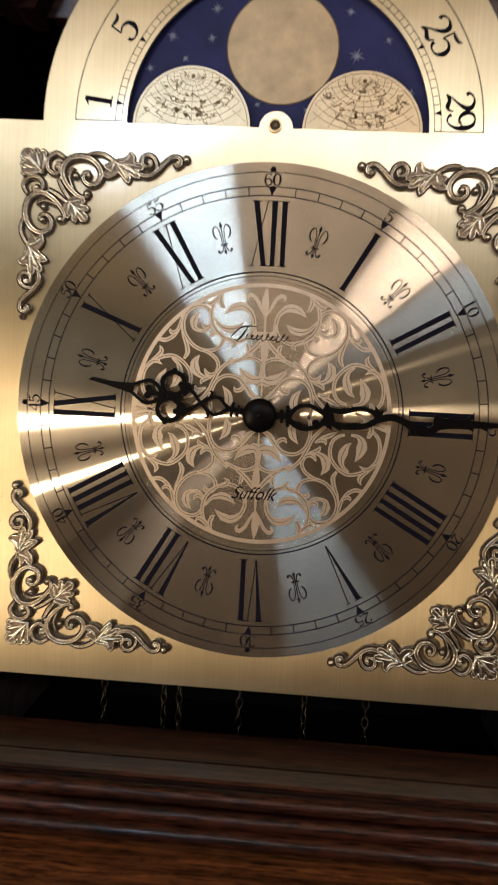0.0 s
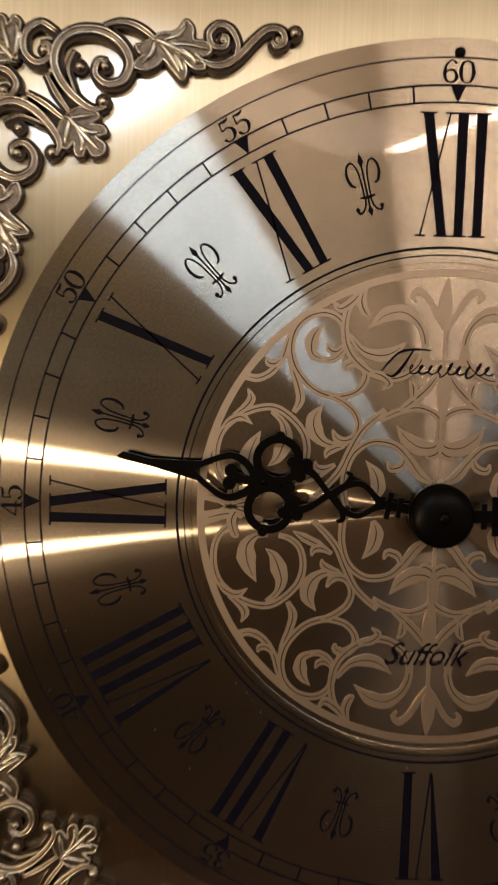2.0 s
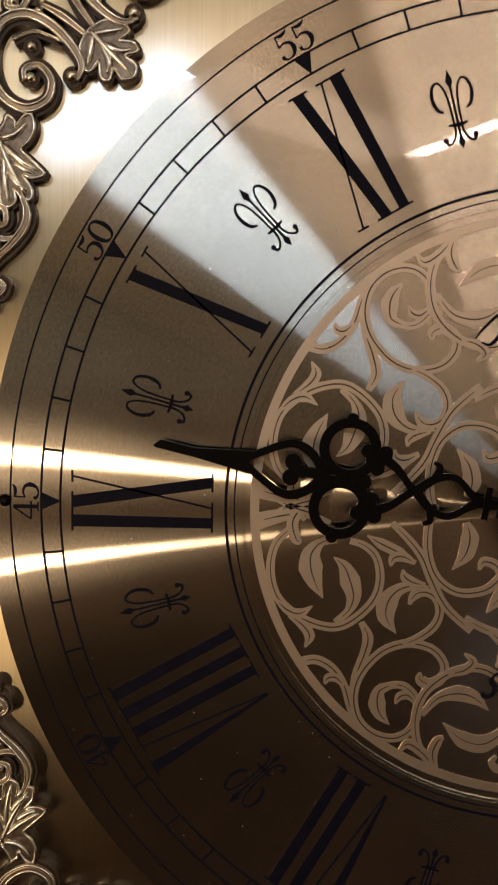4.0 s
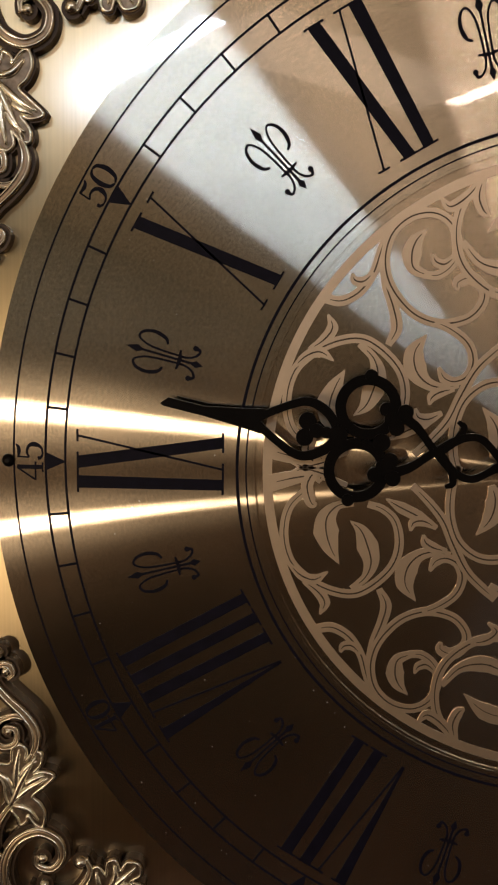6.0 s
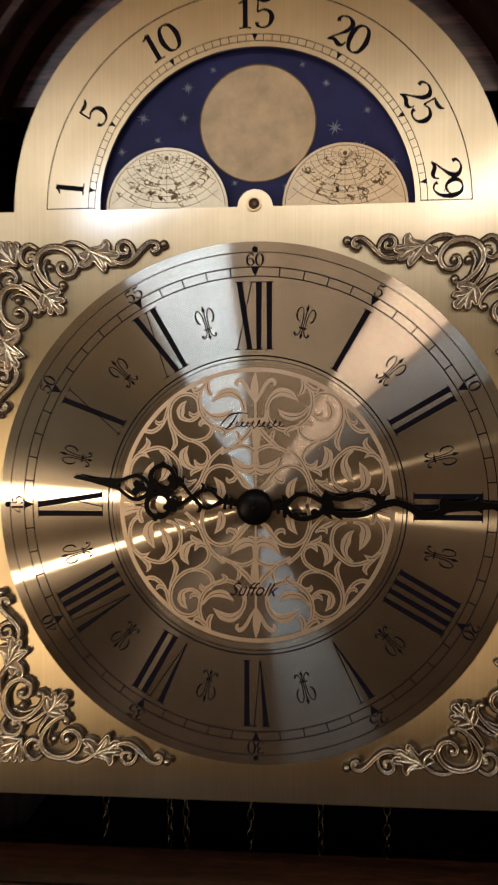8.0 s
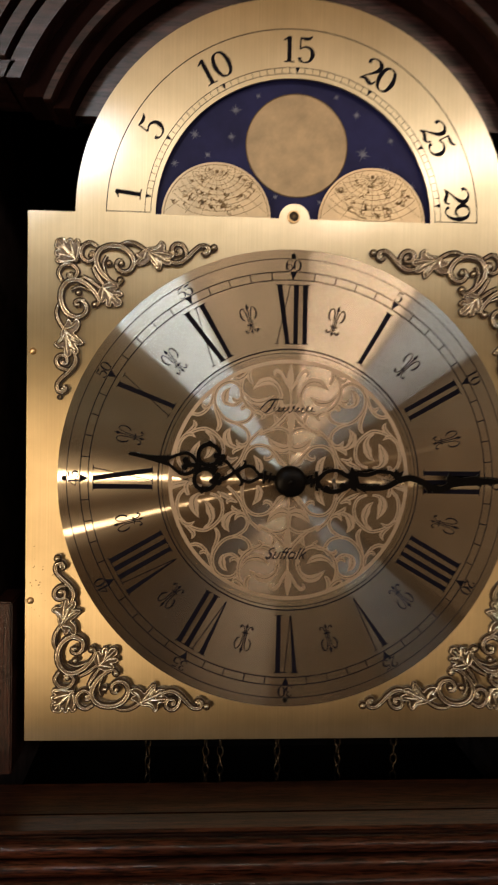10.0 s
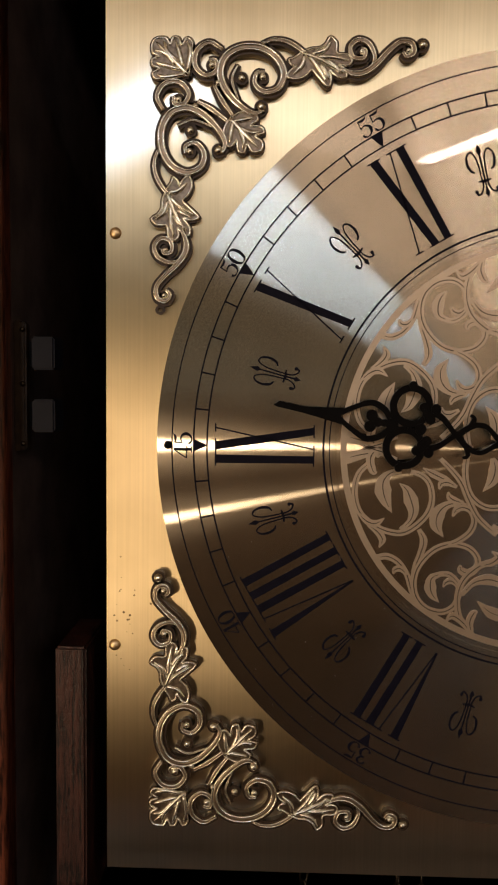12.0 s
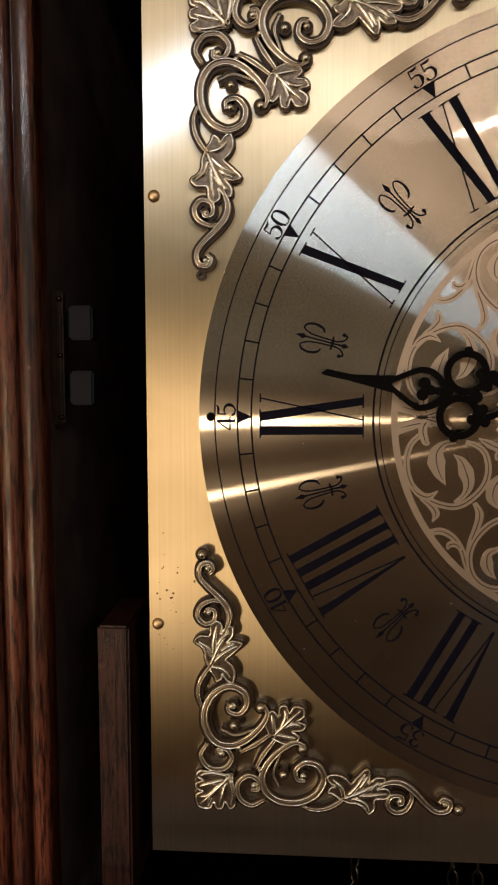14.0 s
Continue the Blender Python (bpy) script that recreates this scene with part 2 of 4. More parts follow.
def normals(pts):
    p = np.array(pts, float)
    t = np.gradient(p, axis=0)
    t /= np.maximum(np.linalg.norm(t, axis=1), 1e-9)[:, None]
    return p, np.stack([-t[:, 1], t[:, 0]], 1)


def width_at(width, n):
    """A width, or widths spread evenly along a stroke, at n places."""
    return np.interp(np.linspace(0, 1, n), np.linspace(0, 1, len(width)), width) if isinstance(width, (tuple, list)) else np.full(n, float(width))


def ribbon(bm, pts, width, d0, d1):
    """A flat stroke with its own edges."""
    p, q = normals(pts)
    w = width_at(width, len(p))[:, None] / 2
    prior = None
    for a, b in zip(p + q * w, p - q * w):
        now = (vert(bm, *a, d0), vert(bm, *a, d1), vert(bm, *b, d1), vert(bm, *b, d0))
        if prior:
            for k in range(3):
                bm.faces.new((prior[k], prior[k + 1], now[k + 1], now[k]))
        else:
            bm.faces.new(now)
        prior = now
    bm.faces.new(prior[::-1])


def relief(bm, pts, width, d0, height, sides=6):
    """A cast rib with a rounded back."""
    p, q = normals(pts)
    w = width_at(width, len(p))
    prior = None
    for k in range(len(p)):
        now = []
        for s in range(sides + 1):
            a = math.pi * s / sides
            c = p[k] + q[k] * math.cos(a) * w[k] / 2
            now.append(vert(bm, *c, d0 + math.sin(a) * min(height, height * (0.35 + w[k] / 3.0))))
        if prior:
            for s in range(sides):
                bm.faces.new((prior[s], prior[s + 1], now[s + 1], now[s]))
        else:
            bm.faces.new(now)
        prior = now
    bm.faces.new(prior[::-1])


def annulus(bm, r0, r1, d0, d1, a0=0.0, a1=360.0, n=180, c=(0, 0)):
    """A flat ring, or an arc of one; angles run clockwise from the top."""
    full = abs(a1 - a0) >= 359.9
    rows = []
    for k in range(n if full else n + 1):
        a = radians(a0 + (a1 - a0) * k / n)
        s, t = math.sin(a), math.cos(a)
        rows.append([vert(bm, c[0] + r * s, c[1] + r * t, d) for r, d in ((r0, d0), (r0, d1), (r1, d1), (r1, d0))])
    for k in range(n):
        a, b = rows[k], rows[(k + 1) % len(rows)]
        for j in range(4):
            bm.faces.new((a[j], a[(j + 1) % 4], b[(j + 1) % 4], b[j]))
    if not full:
        bm.faces.new(rows[0])
        bm.faces.new(rows[-1][::-1])


def disc(bm, r, d0, d1, n=120, c=(0, 0)):
    prism(bm, [(c[0] + r * math.sin(2 * math.pi * k / n), c[1] + r * math.cos(2 * math.pi * k / n)) for k in range(n)], d0, d1)


def dome(bm, c, r, d0, height, n=20, rings=5):
    prior = None
    for j in range(rings):
        a = math.pi / 2 * j / rings
        now = [vert(bm, c[0] + r * math.cos(a) * math.cos(2 * math.pi * k / n), c[1] + r * math.cos(a) * math.sin(2 * math.pi * k / n), d0 + height * math.sin(a)) for k in range(n)]
        if prior:
            for k in range(n):
                bm.faces.new((prior[k - 1], prior[k], now[k], now[k - 1]))
        prior = now
    bm.faces.new(prior)


def block(bm, lo, hi, bevel=0.0):
    """A box in metres, with eased edges."""
    r = bmesh.ops.create_cube(bm, size=1)
    for v in r["verts"]:
        v.co = Vector([lo[k] + (v.co[k] + 0.5) * (hi[k] - lo[k]) for k in range(3)])
    if bevel:
        edges = list({e for v in r["verts"] for e in v.link_edges})
        bmesh.ops.bevel(bm, geom=edges, offset=bevel, segments=2, affect="EDGES", clamp_overlap=True)


def arc(c, r, a0, a1, n=24, r1=None):
    """Points of an arc or a spiral; degrees anticlockwise from the right."""
    r1 = r if r1 is None else r1
    return [(c[0] + (r + (r1 - r) * k / n) * math.cos(radians(a0 + (a1 - a0) * k / n)),
             c[1] + (r + (r1 - r) * k / n) * math.sin(radians(a0 + (a1 - a0) * k / n))) for k in range(n + 1)]


def spline(pts, n=8):
    """A smooth line through a few points."""
    p = [np.array(q, float) for q in pts]
    p = [2 * p[0] - p[1], *p, 2 * p[-1] - p[-2]]
    out = []
    for k in range(1, len(p) - 2):
        for j in range(n):
            t = j / n
            out.append(0.5 * (2 * p[k] + (p[k + 1] - p[k - 1]) * t + (2 * p[k - 1] - 5 * p[k] + 4 * p[k + 1] - p[k + 2]) * t * t
                              + (3 * p[k] - p[k - 1] - 3 * p[k + 1] + p[k + 2]) * t ** 3))
    out.append(p[-2])
    return [tuple(q) for q in out]


def turn(pts, minutes, r):
    """Points (across, outwards) moved to radius r at that minute of the dial."""
    a = radians(6 * minutes)
    s, c = math.sin(a), math.cos(a)
    return [(x * c + (y + r) * s, -x * s + (y + r) * c) for x, y in pts]


def finish(bm, name, mat, smooth=False):
    bmesh.ops.recalc_face_normals(bm, faces=bm.faces)
    me = bpy.data.meshes.new(name)
    bm.to_mesh(me)
    bm.free()
    me.materials.append(mat)
    for f in me.polygons:
        f.use_smooth = smooth
    return me


def part(name, bm, mat, parent, label="", smooth=False):
    ob = new(name, finish(bm, name, mat, smooth))
    ob.parent = parent
    if label:
        ob["label"] = label
    return ob


def thing(name, place, label, category, group="", kind=""):
    ob = new(name)
    ob.empty_display_size = 0.02
    ob.location = place
    return tagged(ob, label, category, group, kind)


def lettering(name, text, size, parent, mat, minutes=None, r=0.0, at=(0, 0), d=0.0, squeeze=0.8, shear=0.0, centre=(0, 0), weight=0.0, shift=0.0):
    """Raised built-in lettering; by minute and radius round a centre, or at a place."""
    cu = bpy.data.curves.new(name, "FONT")
    cu.body, cu.size, cu.align_x, cu.align_y, cu.shear, cu.extrude, cu.resolution_u, cu.offset = text, size, "CENTER", "CENTER", shear, 0.04, 3, weight
    tmp = bpy.data.objects.new(name, cu)
    me = bpy.data.meshes.new_from_object(tmp)
    bpy.data.objects.remove(tmp)
    a = radians(6 * minutes) if minutes is not None else 0.0
    s, c = math.sin(a), math.cos(a)
    for v in me.vertices:
        x, y, h = v.co.x * squeeze + shift, v.co.y, v.co.z
        if minutes is not None:
            x, y = x * c + (y + r) * s, -x * s + (y + r) * c
        v.co = ((x + at[0] + centre[0]) * MM, -(d + h) * MM, (y + at[1] + centre[1]) * MM)
    me.materials.clear()
    me.materials.append(mat)
    me.update()
    ob = new(name, me)
    ob.parent = parent
    return ob


DIGITS = {
    "0": [([(0, 0.47), (-0.17, 0.36), (-0.25, 0), (-0.17, -0.36), (0, -0.47)], (0.05, 0.12, 0.18, 0.12, 0.05)),
          ([(0, 0.47), (0.17, 0.36), (0.25, 0), (0.17, -0.36), (0, -0.47)], (0.05, 0.12, 0.18, 0.12, 0.05))],
    "1": [([(0, 0.48), (0, 0), (0, -0.47)], 0.16), ([(-0.20, 0.34), (-0.10, 0.38), (0, 0.47)], (0.04, 0.07, 0.10)), ([(-0.18, -0.47), (0, -0.455), (0.18, -0.47)], 0.05)],
    "2": [([(-0.20, 0.22), (-0.23, 0.33), (-0.12, 0.45), (0.05, 0.47), (0.21, 0.34), (0.18, 0.12), (0.0, -0.12), (-0.18, -0.32), (-0.26, -0.46)], (0.14, 0.10, 0.05, 0.08, 0.17, 0.15, 0.07, 0.05, 0.05)),
          ([(-0.26, -0.44), (-0.08, -0.36), (0.10, -0.44), (0.22, -0.40), (0.27, -0.26)], (0.05, 0.13, 0.15, 0.08, 0.04))],
    "3": [([(-0.20, 0.28), (-0.10, 0.44), (0.06, 0.45), (0.18, 0.30), (0.10, 0.10), (-0.06, 0.04)], (0.13, 0.06, 0.08, 0.16, 0.08, 0.05)),
          ([(-0.06, 0.04), (0.14, 0), (0.23, -0.20), (0.12, -0.43), (-0.08, -0.46), (-0.22, -0.30)], (0.05, 0.09, 0.18, 0.09, 0.05, 0.13))],
    "4": [([(0.10, 0.48), (-0.10, 0.15), (-0.30, -0.20)], 0.06), ([(-0.30, -0.20), (0, -0.20), (0.30, -0.20)], 0.06), ([(0.12, 0.48), (0.12, 0), (0.12, -0.47)], 0.15), ([(-0.04, -0.47), (0.12, -0.455), (0.28, -0.47)], 0.05)],
    "5": [([(-0.18, 0.46), (-0.19, 0.24), (-0.20, 0.03)], 0.06), ([(-0.18, 0.43), (0.0, 0.40), (0.14, 0.43), (0.23, 0.52)], (0.06, 0.13, 0.11, 0.03)),
          ([(-0.20, 0.03), (-0.02, 0.11), (0.17, 0.03), (0.23, -0.18), (0.13, -0.41), (-0.06, -0.47), (-0.20, -0.40), (-0.22, -0.29)], (0.05, 0.07, 0.12, 0.18, 0.09, 0.05, 0.10, 0.14))],
    "6": [([(0.20, 0.32), (0.14, 0.44), (-0.02, 0.46), (-0.19, 0.25), (-0.24, -0.08), (-0.17, -0.37), (0, -0.47)], (0.13, 0.07, 0.05, 0.11, 0.18, 0.12, 0.05)),
          ([(-0.21, -0.08), (-0.06, 0.06), (0.12, 0.03), (0.23, -0.20), (0.15, -0.40), (0, -0.47)], (0.05, 0.06, 0.10, 0.17, 0.10, 0.05))],
}
DIGITS["9"] = [([(-x, -y) for x, y in pts], w) for pts, w in DIGITS["6"]]


def number(name, text, size, pitch, parent, minutes, r, d, centre=(0, 0), wide=1.0):
    """Round serif digits with thick and thin strokes, each a raised piece of its own."""
    for k, g in enumerate(text):
        bm = bmesh.new()
        for j, (pts, w) in enumerate(DIGITS[g]):
            line = [(x * size * wide + (k - (len(text) - 1) / 2) * pitch, y * size) for x, y in spline(pts, 5)]
            w = tuple(size * q for q in w) if isinstance(w, tuple) else size * w
            ribbon(bm, [(u + centre[0], v + centre[1]) for u, v in turn(line, minutes, r)], w, d - 0.04, d + 0.04 + 0.004 * j)
        part(name, bm, M_INK, parent)

# ---- the room, plain, round the clock ----


def slab(name, lo, hi, mat, label, category):
    bm = bmesh.new()
    block(bm, lo, hi)
    ob = new(name, finish(bm, name, mat))
    return tagged(ob, label, category, kind="structure")


slab("floor", (-2.4, -5.7, -0.1), (2.4, 0.5, 0.0), M_FLOOR, "dark brown carpeted floor of the room", "floor")
slab("ceiling", (-2.4, -5.7, CEIL), (2.4, 0.5, CEIL + 0.1), M_CEIL, "cream painted flat ceiling of the room", "ceiling")
slab("wall_north", (-2.4, 0.40, 0.0), (2.4, 0.5, CEIL), M_WALL, "cream painted wall behind the clock", "wall")
slab("wall_south", (-2.4, -5.7, 0.0), (2.4, -5.6, CEIL), M_WALL, "cream painted wall facing the clock", "wall")
# added out of view: keeps what the lower ring reflects dark
slab("dim_board_south", (-2.28, -5.599, 0.0), (2.3, -5.58, 1.62), M_DIM_BOARD, "unseen brown board added to dim the dial's lower reflections", "wainscot")
# added out of view: gives the ring's lower left a warm brown reflection
slab("tan_board_west", (-2.299, -5.578, 0.0), (-2.28, 0.399, 1.62), M_TAN_BOARD, "unseen tan board added to tint the dial's side reflections", "wainscot")
slab("wall_west", (-2.4, -5.6, 0.0), (-2.3, 0.40, CEIL), M_WALL, "cream painted side wall", "wall")
slab("wall_east", (2.3, -5.6, 0.0), (2.4, 0.40, CEIL), M_WALL_LIGHT, "pale cream painted side wall", "wall")

# ---- the case ----
case = thing("longcase_clock_case", (0, 0, 0), "dark stained oak longcase clock case with reeded mouldings", "clock case")


def case_block(name, lo, hi, mat, bevel=0.002, label=""):
    bm = bmesh.new()
    block(bm, lo, hi, bevel)
    return part(name, bm, mat, case, label)


# trunk and plinth carry the hood
case_block("plinth", (-0.27, -0.12, 0.0), (0.27, 0.26, 0.42), M_WOOD_Z, 0.004)
case_block("trunk", (-0.20, -0.06, 0.42), (0.20, 0.2342, Z0 - 0.2502), M_WOOD_Z, 0.004)
# black sheet added over the trunk top for the unlit case inside
case_block("case_shade_sheet", (-0.205, -0.0122, Z0 - 0.2499), (0.205, 0.2348, Z0 - 0.2402), M_BLACK, 0.0)
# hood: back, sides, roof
# the back board's black is the case's inner shade put into colour
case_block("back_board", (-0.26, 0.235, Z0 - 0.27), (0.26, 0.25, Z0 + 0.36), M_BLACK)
for s in (-1, 1):
    lo, hi = sorted((s * 0.172, s * 0.190))
    case_block("side_board", (lo, 0.004, Z0 - 0.24), (hi, 0.235, Z0 + 0.36), M_INSIDE)
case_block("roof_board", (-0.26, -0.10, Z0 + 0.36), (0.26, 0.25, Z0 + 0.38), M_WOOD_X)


def reed(bm, x, y, r, z0, z1, n=12, flat=1.0):
    """An upright rounded bead."""
    prior = None
    for z in (z0, z1):
        now = [bm.verts.new((x + r * math.cos(math.pi * k / n), y - flat * r * math.sin(math.pi * k / n), z)) for k in range(n + 1)]
        if prior:
            for k in range(n):
                bm.faces.new((prior[k], prior[k + 1], now[k + 1], now[k]))
        prior = now


for s in (-1, 1):
    lo, hi = sorted((s * 0.1702, s * 0.262))
    case_block("stile", (lo, -0.006, Z0 - 0.21), (hi, 0.0035, Z0 + 0.36), M_WOOD_Z)
    for x, r in ((0.1732, 0.0034), (0.1803, 0.0034), (0.1878, 0.0038), (0.1960, 0.0040)):
        bm = bmesh.new()
        reed(bm, s * x, -0.0058, r, Z0 - 0.20, Z0 + 0.21)
        part("bead", bm, M_WOOD_Z, case, smooth=True)
    # upright support block beside the dial, its shade put into a darker wood
    lo, hi = sorted((s * 0.1556, s * 0.1456))
    case_block("support_block", (lo, -0.003, Z0 - 0.158), (hi, 0.030, Z0 - 0.0656), M_BLOCK_SHADE, 0.0008, "brown oak block beside the dial, darkened for shade")

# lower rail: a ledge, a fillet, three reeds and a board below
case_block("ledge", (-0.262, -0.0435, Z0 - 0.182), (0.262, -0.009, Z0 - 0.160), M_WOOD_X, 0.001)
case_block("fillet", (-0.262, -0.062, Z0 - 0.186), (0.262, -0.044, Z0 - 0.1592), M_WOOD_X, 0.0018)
for y, z, r in ((-0.0645, -0.1655, 0.0040), (-0.0670, -0.1732, 0.0040), (-0.0690, -0.1808, 0.0042)):
    bm = bmesh.new()
    prior = None
    rnd = random.Random(int(-z * 1e5))
    for j in range(81):
        x = -0.262 + 0.524 * j / 80
        wob = rnd.uniform(-0.00008, 0.00008)
        now = [bm.verts.new((x, y + wob - r * math.cos(2 * math.pi * k / 20), Z0 + z + wob + r * math.sin(2 * math.pi * k / 20))) for k in range(20)]
        if prior:
            for k in range(20):
                bm.faces.new((prior[k - 1], prior[k], now[k], now[k - 1]))
        prior = now
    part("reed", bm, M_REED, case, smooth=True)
# this board's lit look comes from its lighter wood colour
case_block("lower_board", (-0.262, -0.130, Z0 - 0.250), (0.262, -0.062, Z0 - 0.1865), M_BOARD_LIT, 0.003)
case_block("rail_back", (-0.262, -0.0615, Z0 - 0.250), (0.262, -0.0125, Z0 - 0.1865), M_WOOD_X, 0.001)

# arched head: stepped rings round the arch of the dial, with level shoulders
AC = (0, 140)


def arch_ring(name, r0, r1, d0, d1, drop, mat, shoulder=0.0):
    bm = bmesh.new()
    annulus(bm, r0, r1, d0, d1, -90, 90, 96, AC)
    geom = bm.verts[:] + bm.edges[:] + bm.faces[:]
    cut = bmesh.ops.bisect_plane(bm, geom=geom, plane_co=(0, 0, drop * MM), plane_no=(0, 0, -1), clear_outer=True)
    bmesh.ops.holes_fill(bm, edges=[e for e in cut["geom_cut"] if isinstance(e, bmesh.types.BMEdge)])
    if shoulder:
        x = math.sqrt(r1 * r1 - (drop - AC[1]) ** 2) - 1.0
        for s in (-1, 1):
            prism(bm, [(s * x, drop), (s * 262, drop), (s * 262, drop + shoulder), (s * (x - 0.6 * shoulder), drop + shoulder)], d0, d1)
    ob = part(name, bm, mat, case)
    ob.location.z = Z0
    return ob


arch_ring("arch_inner", 104, 126.5, -16, -3.6, 190, M_ARCH_FLAT)
# reveal, step and grooves take their shade from this near-black colour
arch_ring("arch_reveal", 126.5, 134.0, -16, 12, 188, M_GROOVE_SHADE)
arch_ring("arch_bead", 134.0, 137.5, -16, 22, 189, M_ARCH)
arch_ring("arch_step", 137.5, 148, -16, 18, 191, M_GROOVE_SHADE)
for r, w, d, z, h in ((148, 7.5, 32, 195, 8), (157.5, 5.5, 36, 203.5, 6), (165.5, 6.5, 40, 210.5, 8)):
    arch_ring("arch_moulding", r, r + w, -16, d, z, M_ARCH_FLAT, h)
    arch_ring("arch_groove", r + w, r + w + 2.2, -16, d - 9, z + h - 0.5, M_GROOVE_SHADE, 1.4)
bm = bmesh.new()
annulus(bm, 174, 240, -16, 30, -90, 90, 96, AC)
geom = bm.verts[:] + bm.edges[:] + bm.faces[:]
bmesh.ops.bisect_plane(bm, geom=geom, plane_co=(0, 0, 0.2205), plane_no=(0, 0, -1), clear_outer=True)
ob = part("head_board", bm, M_ARCH, case)
ob.location.z = Z0

# ---- door catch on the case side ----
catch = thing("door_catch", (0, 0, Z0), "dark grey metal double roller catch on the case side", "catch")
bm = bmesh.new()
block(bm, (-0.1718, 0.0086, -0.0035), (-0.1692, 0.0120, 0.0395), 0.0004)
block(bm, (-0.1694, 0.0070, -0.0030), (-0.1672, 0.0118, 0.0390), 0.0006)
part("catch_plate", bm, M_PATINA, catch)
for z in (0.0286, 0.0088):
    bm = bmesh.new()
    block(bm, (-0.1628, -0.002, z - 0.0052), (-0.1555, 0.0098, z + 0.0052), 0.0006)
    part("catch_jaw", bm, M_CATCH, catch)
    bm = bmesh.new()
    block(bm, (-0.1671, 0.0099, z - 0.004), (-0.1580, 0.0119, z + 0.004))
    part("catch_arm", bm, M_BLACK, catch)
for z in (0.0365, -0.0008, 0.0188):
    bm = bmesh.new()
    dome(bm, (-168.3, z / MM), 0.9, -7.0, 0.9, 12, 4)
    part("catch_screw", bm, M_CHAIN, catch, smooth=True)

# ---- the dial ----
dial = thing("clock_dial", (0, 0, Z0), "arched brushed brass clock dial with moon phase window", "clock dial")

# plate: a square below, an arch above with a half-round moon window
bm = bmesh.new()
H = 139.6
prism(bm, [(-H, -141.3), (H, -141.3), (H, 139.6), (-H, 139.6)], -3.2, -1.0)
part("dial_plate", bm, M_PLATE, dial)
bm = bmesh.new()
annulus(bm, 73.6, 115.2, -3.2, -1.0, -90, 90, 120, (0, 139.6))
part("arch_plate", bm, M_PLATE, dial)

# moon disc behind the window
moon_disc = part("moon_disc", (lambda b: (disc(b, 100, -7.0, -6.0, 120, (0, 120)), b)[1])(bmesh.new()), M_NIGHT, dial, "night blue painted moon disc with stars")
bm = bmesh.new()
disc(bm, 27.4, -5.9, -5.6, 90, (1.0, 179.4))
moon = part("moon", bm, M_MOON, moon_disc, "round cream painted moon")
bm = bmesh.new()
annulus(bm, 26.9, 27.5, -5.6, -5.45, c=(1.0, 179.4), n=90)
part("moon_rim", bm, M_ENGRAVE, moon_disc)


def star(u, v, r, rot):
    bm = bmesh.new()
    pts = []
    for k in range(16):
        a = radians(rot + 22.5 * k)
        q = r if k % 4 == 0 else (0.75 * r if k % 2 == 0 else 0.22 * r)
        pts.append((u + q * math.sin(a), v + q * math.cos(a)))
    prism(bm, pts, -5.9, -5.75)
    part("star", bm, M_STAR, moon_disc)


for u, v, r in ((-32, 197, 3.4), (-53.5, 183.5, 3.4), (-34, 183, 2.8), (-46.5, 173, 2.2), (37, 176.5, 4.2), (48.5, 167.5, 3.6), (33, 197, 2.6),
                (52, 184, 2.4), (-20, 205, 2.0), (22, 206, 2.0), (-64, 168, 2.6), (64, 160, 2.4), (-10, 152, 2.0), (14, 150, 2.0)):
    star(u, v, r, u * 3)

# two globe humps and the centre boss stand up from the plate into the window
for s in (-1, 1):
    cx = s * 41.6
    bm = bmesh.new()
    prism(bm, arc((cx, 139.0), 28.9, 1.2, 178.8, 60), -3.2, -1.0)
    hump = part("globe_hump", bm, M_GLOBE, dial, "pale half round engraved with a globe map")
    bm = bmesh.new()
    ribbon(bm, arc((cx, 139.0), 27.6, 2.5, 177.5, 60), 0.35, -1.0, -0.92)
    pole = (cx, 163.0)

    def inside(line):
        return [q for q in line if math.hypot(q[0] - cx, q[1] - 139.0) < 27.4 and q[1] > 139.7]

    for k in range(1, 10):
        r = 2.6 * k + 0.05 * k * k
        run = inside([(pole[0] + 1.15 * r * math.sin(radians(q)), pole[1] - 0.86 * r * math.cos(radians(q))) for q in range(-150, 151, 4)])
        if len(run) > 3:
            ribbon(bm, run, 0.24, -1.0, -0.92 + 0.001 * k)
    for k in range(-8, 9):
        run = inside([(pole[0] + (1.5 + 2.0 * j) * math.sin(radians(14.5 * k)) * 1.15, pole[1] - (1.5 + 2.0 * j) * math.cos(radians(14.5 * k)) * 0.86) for j in range(22)])
        if len(run) > 3:
            ribbon(bm, run, 0.17, -1.0, -0.915)
    rnd = random.Random(5 + s)
    for k in range(46):
        a, q = rnd.uniform(15, 165), rnd.uniform(4, 24)
        u, v = cx + q * math.cos(radians(a)), 140.5 + q * math.sin(radians(a))
        coast = [(u, v)]
        for j in range(6):
            u += rnd.uniform(-1.7, 1.9)
            v = max(140.4, v + rnd.uniform(-1.5, 1.4))
            if math.hypot(u - cx, v - 139) > 27:
                break
            coast.append((u, v))
        if len(coast) > 2:
            ribbon(bm, spline(coast, 3), (0.25, 0.6, 0.25), -1.0, -0.905)
    dome(bm, pole, 1.1, -1.0, 0.2, 10, 3)
    part("map_engraving", bm, M_MAP, hump)
bm = bmesh.new()
prism(bm, arc((0, 139.4), 8.2, 1, 179, 30), -3.2, -0.95)
boss = part("arbor_boss", bm, M_PLATE, dial)
bm = bmesh.new()
annulus(bm, 2.5, 3.3, -1.0, 0.5, n=28, c=(-0.4, 140.6))
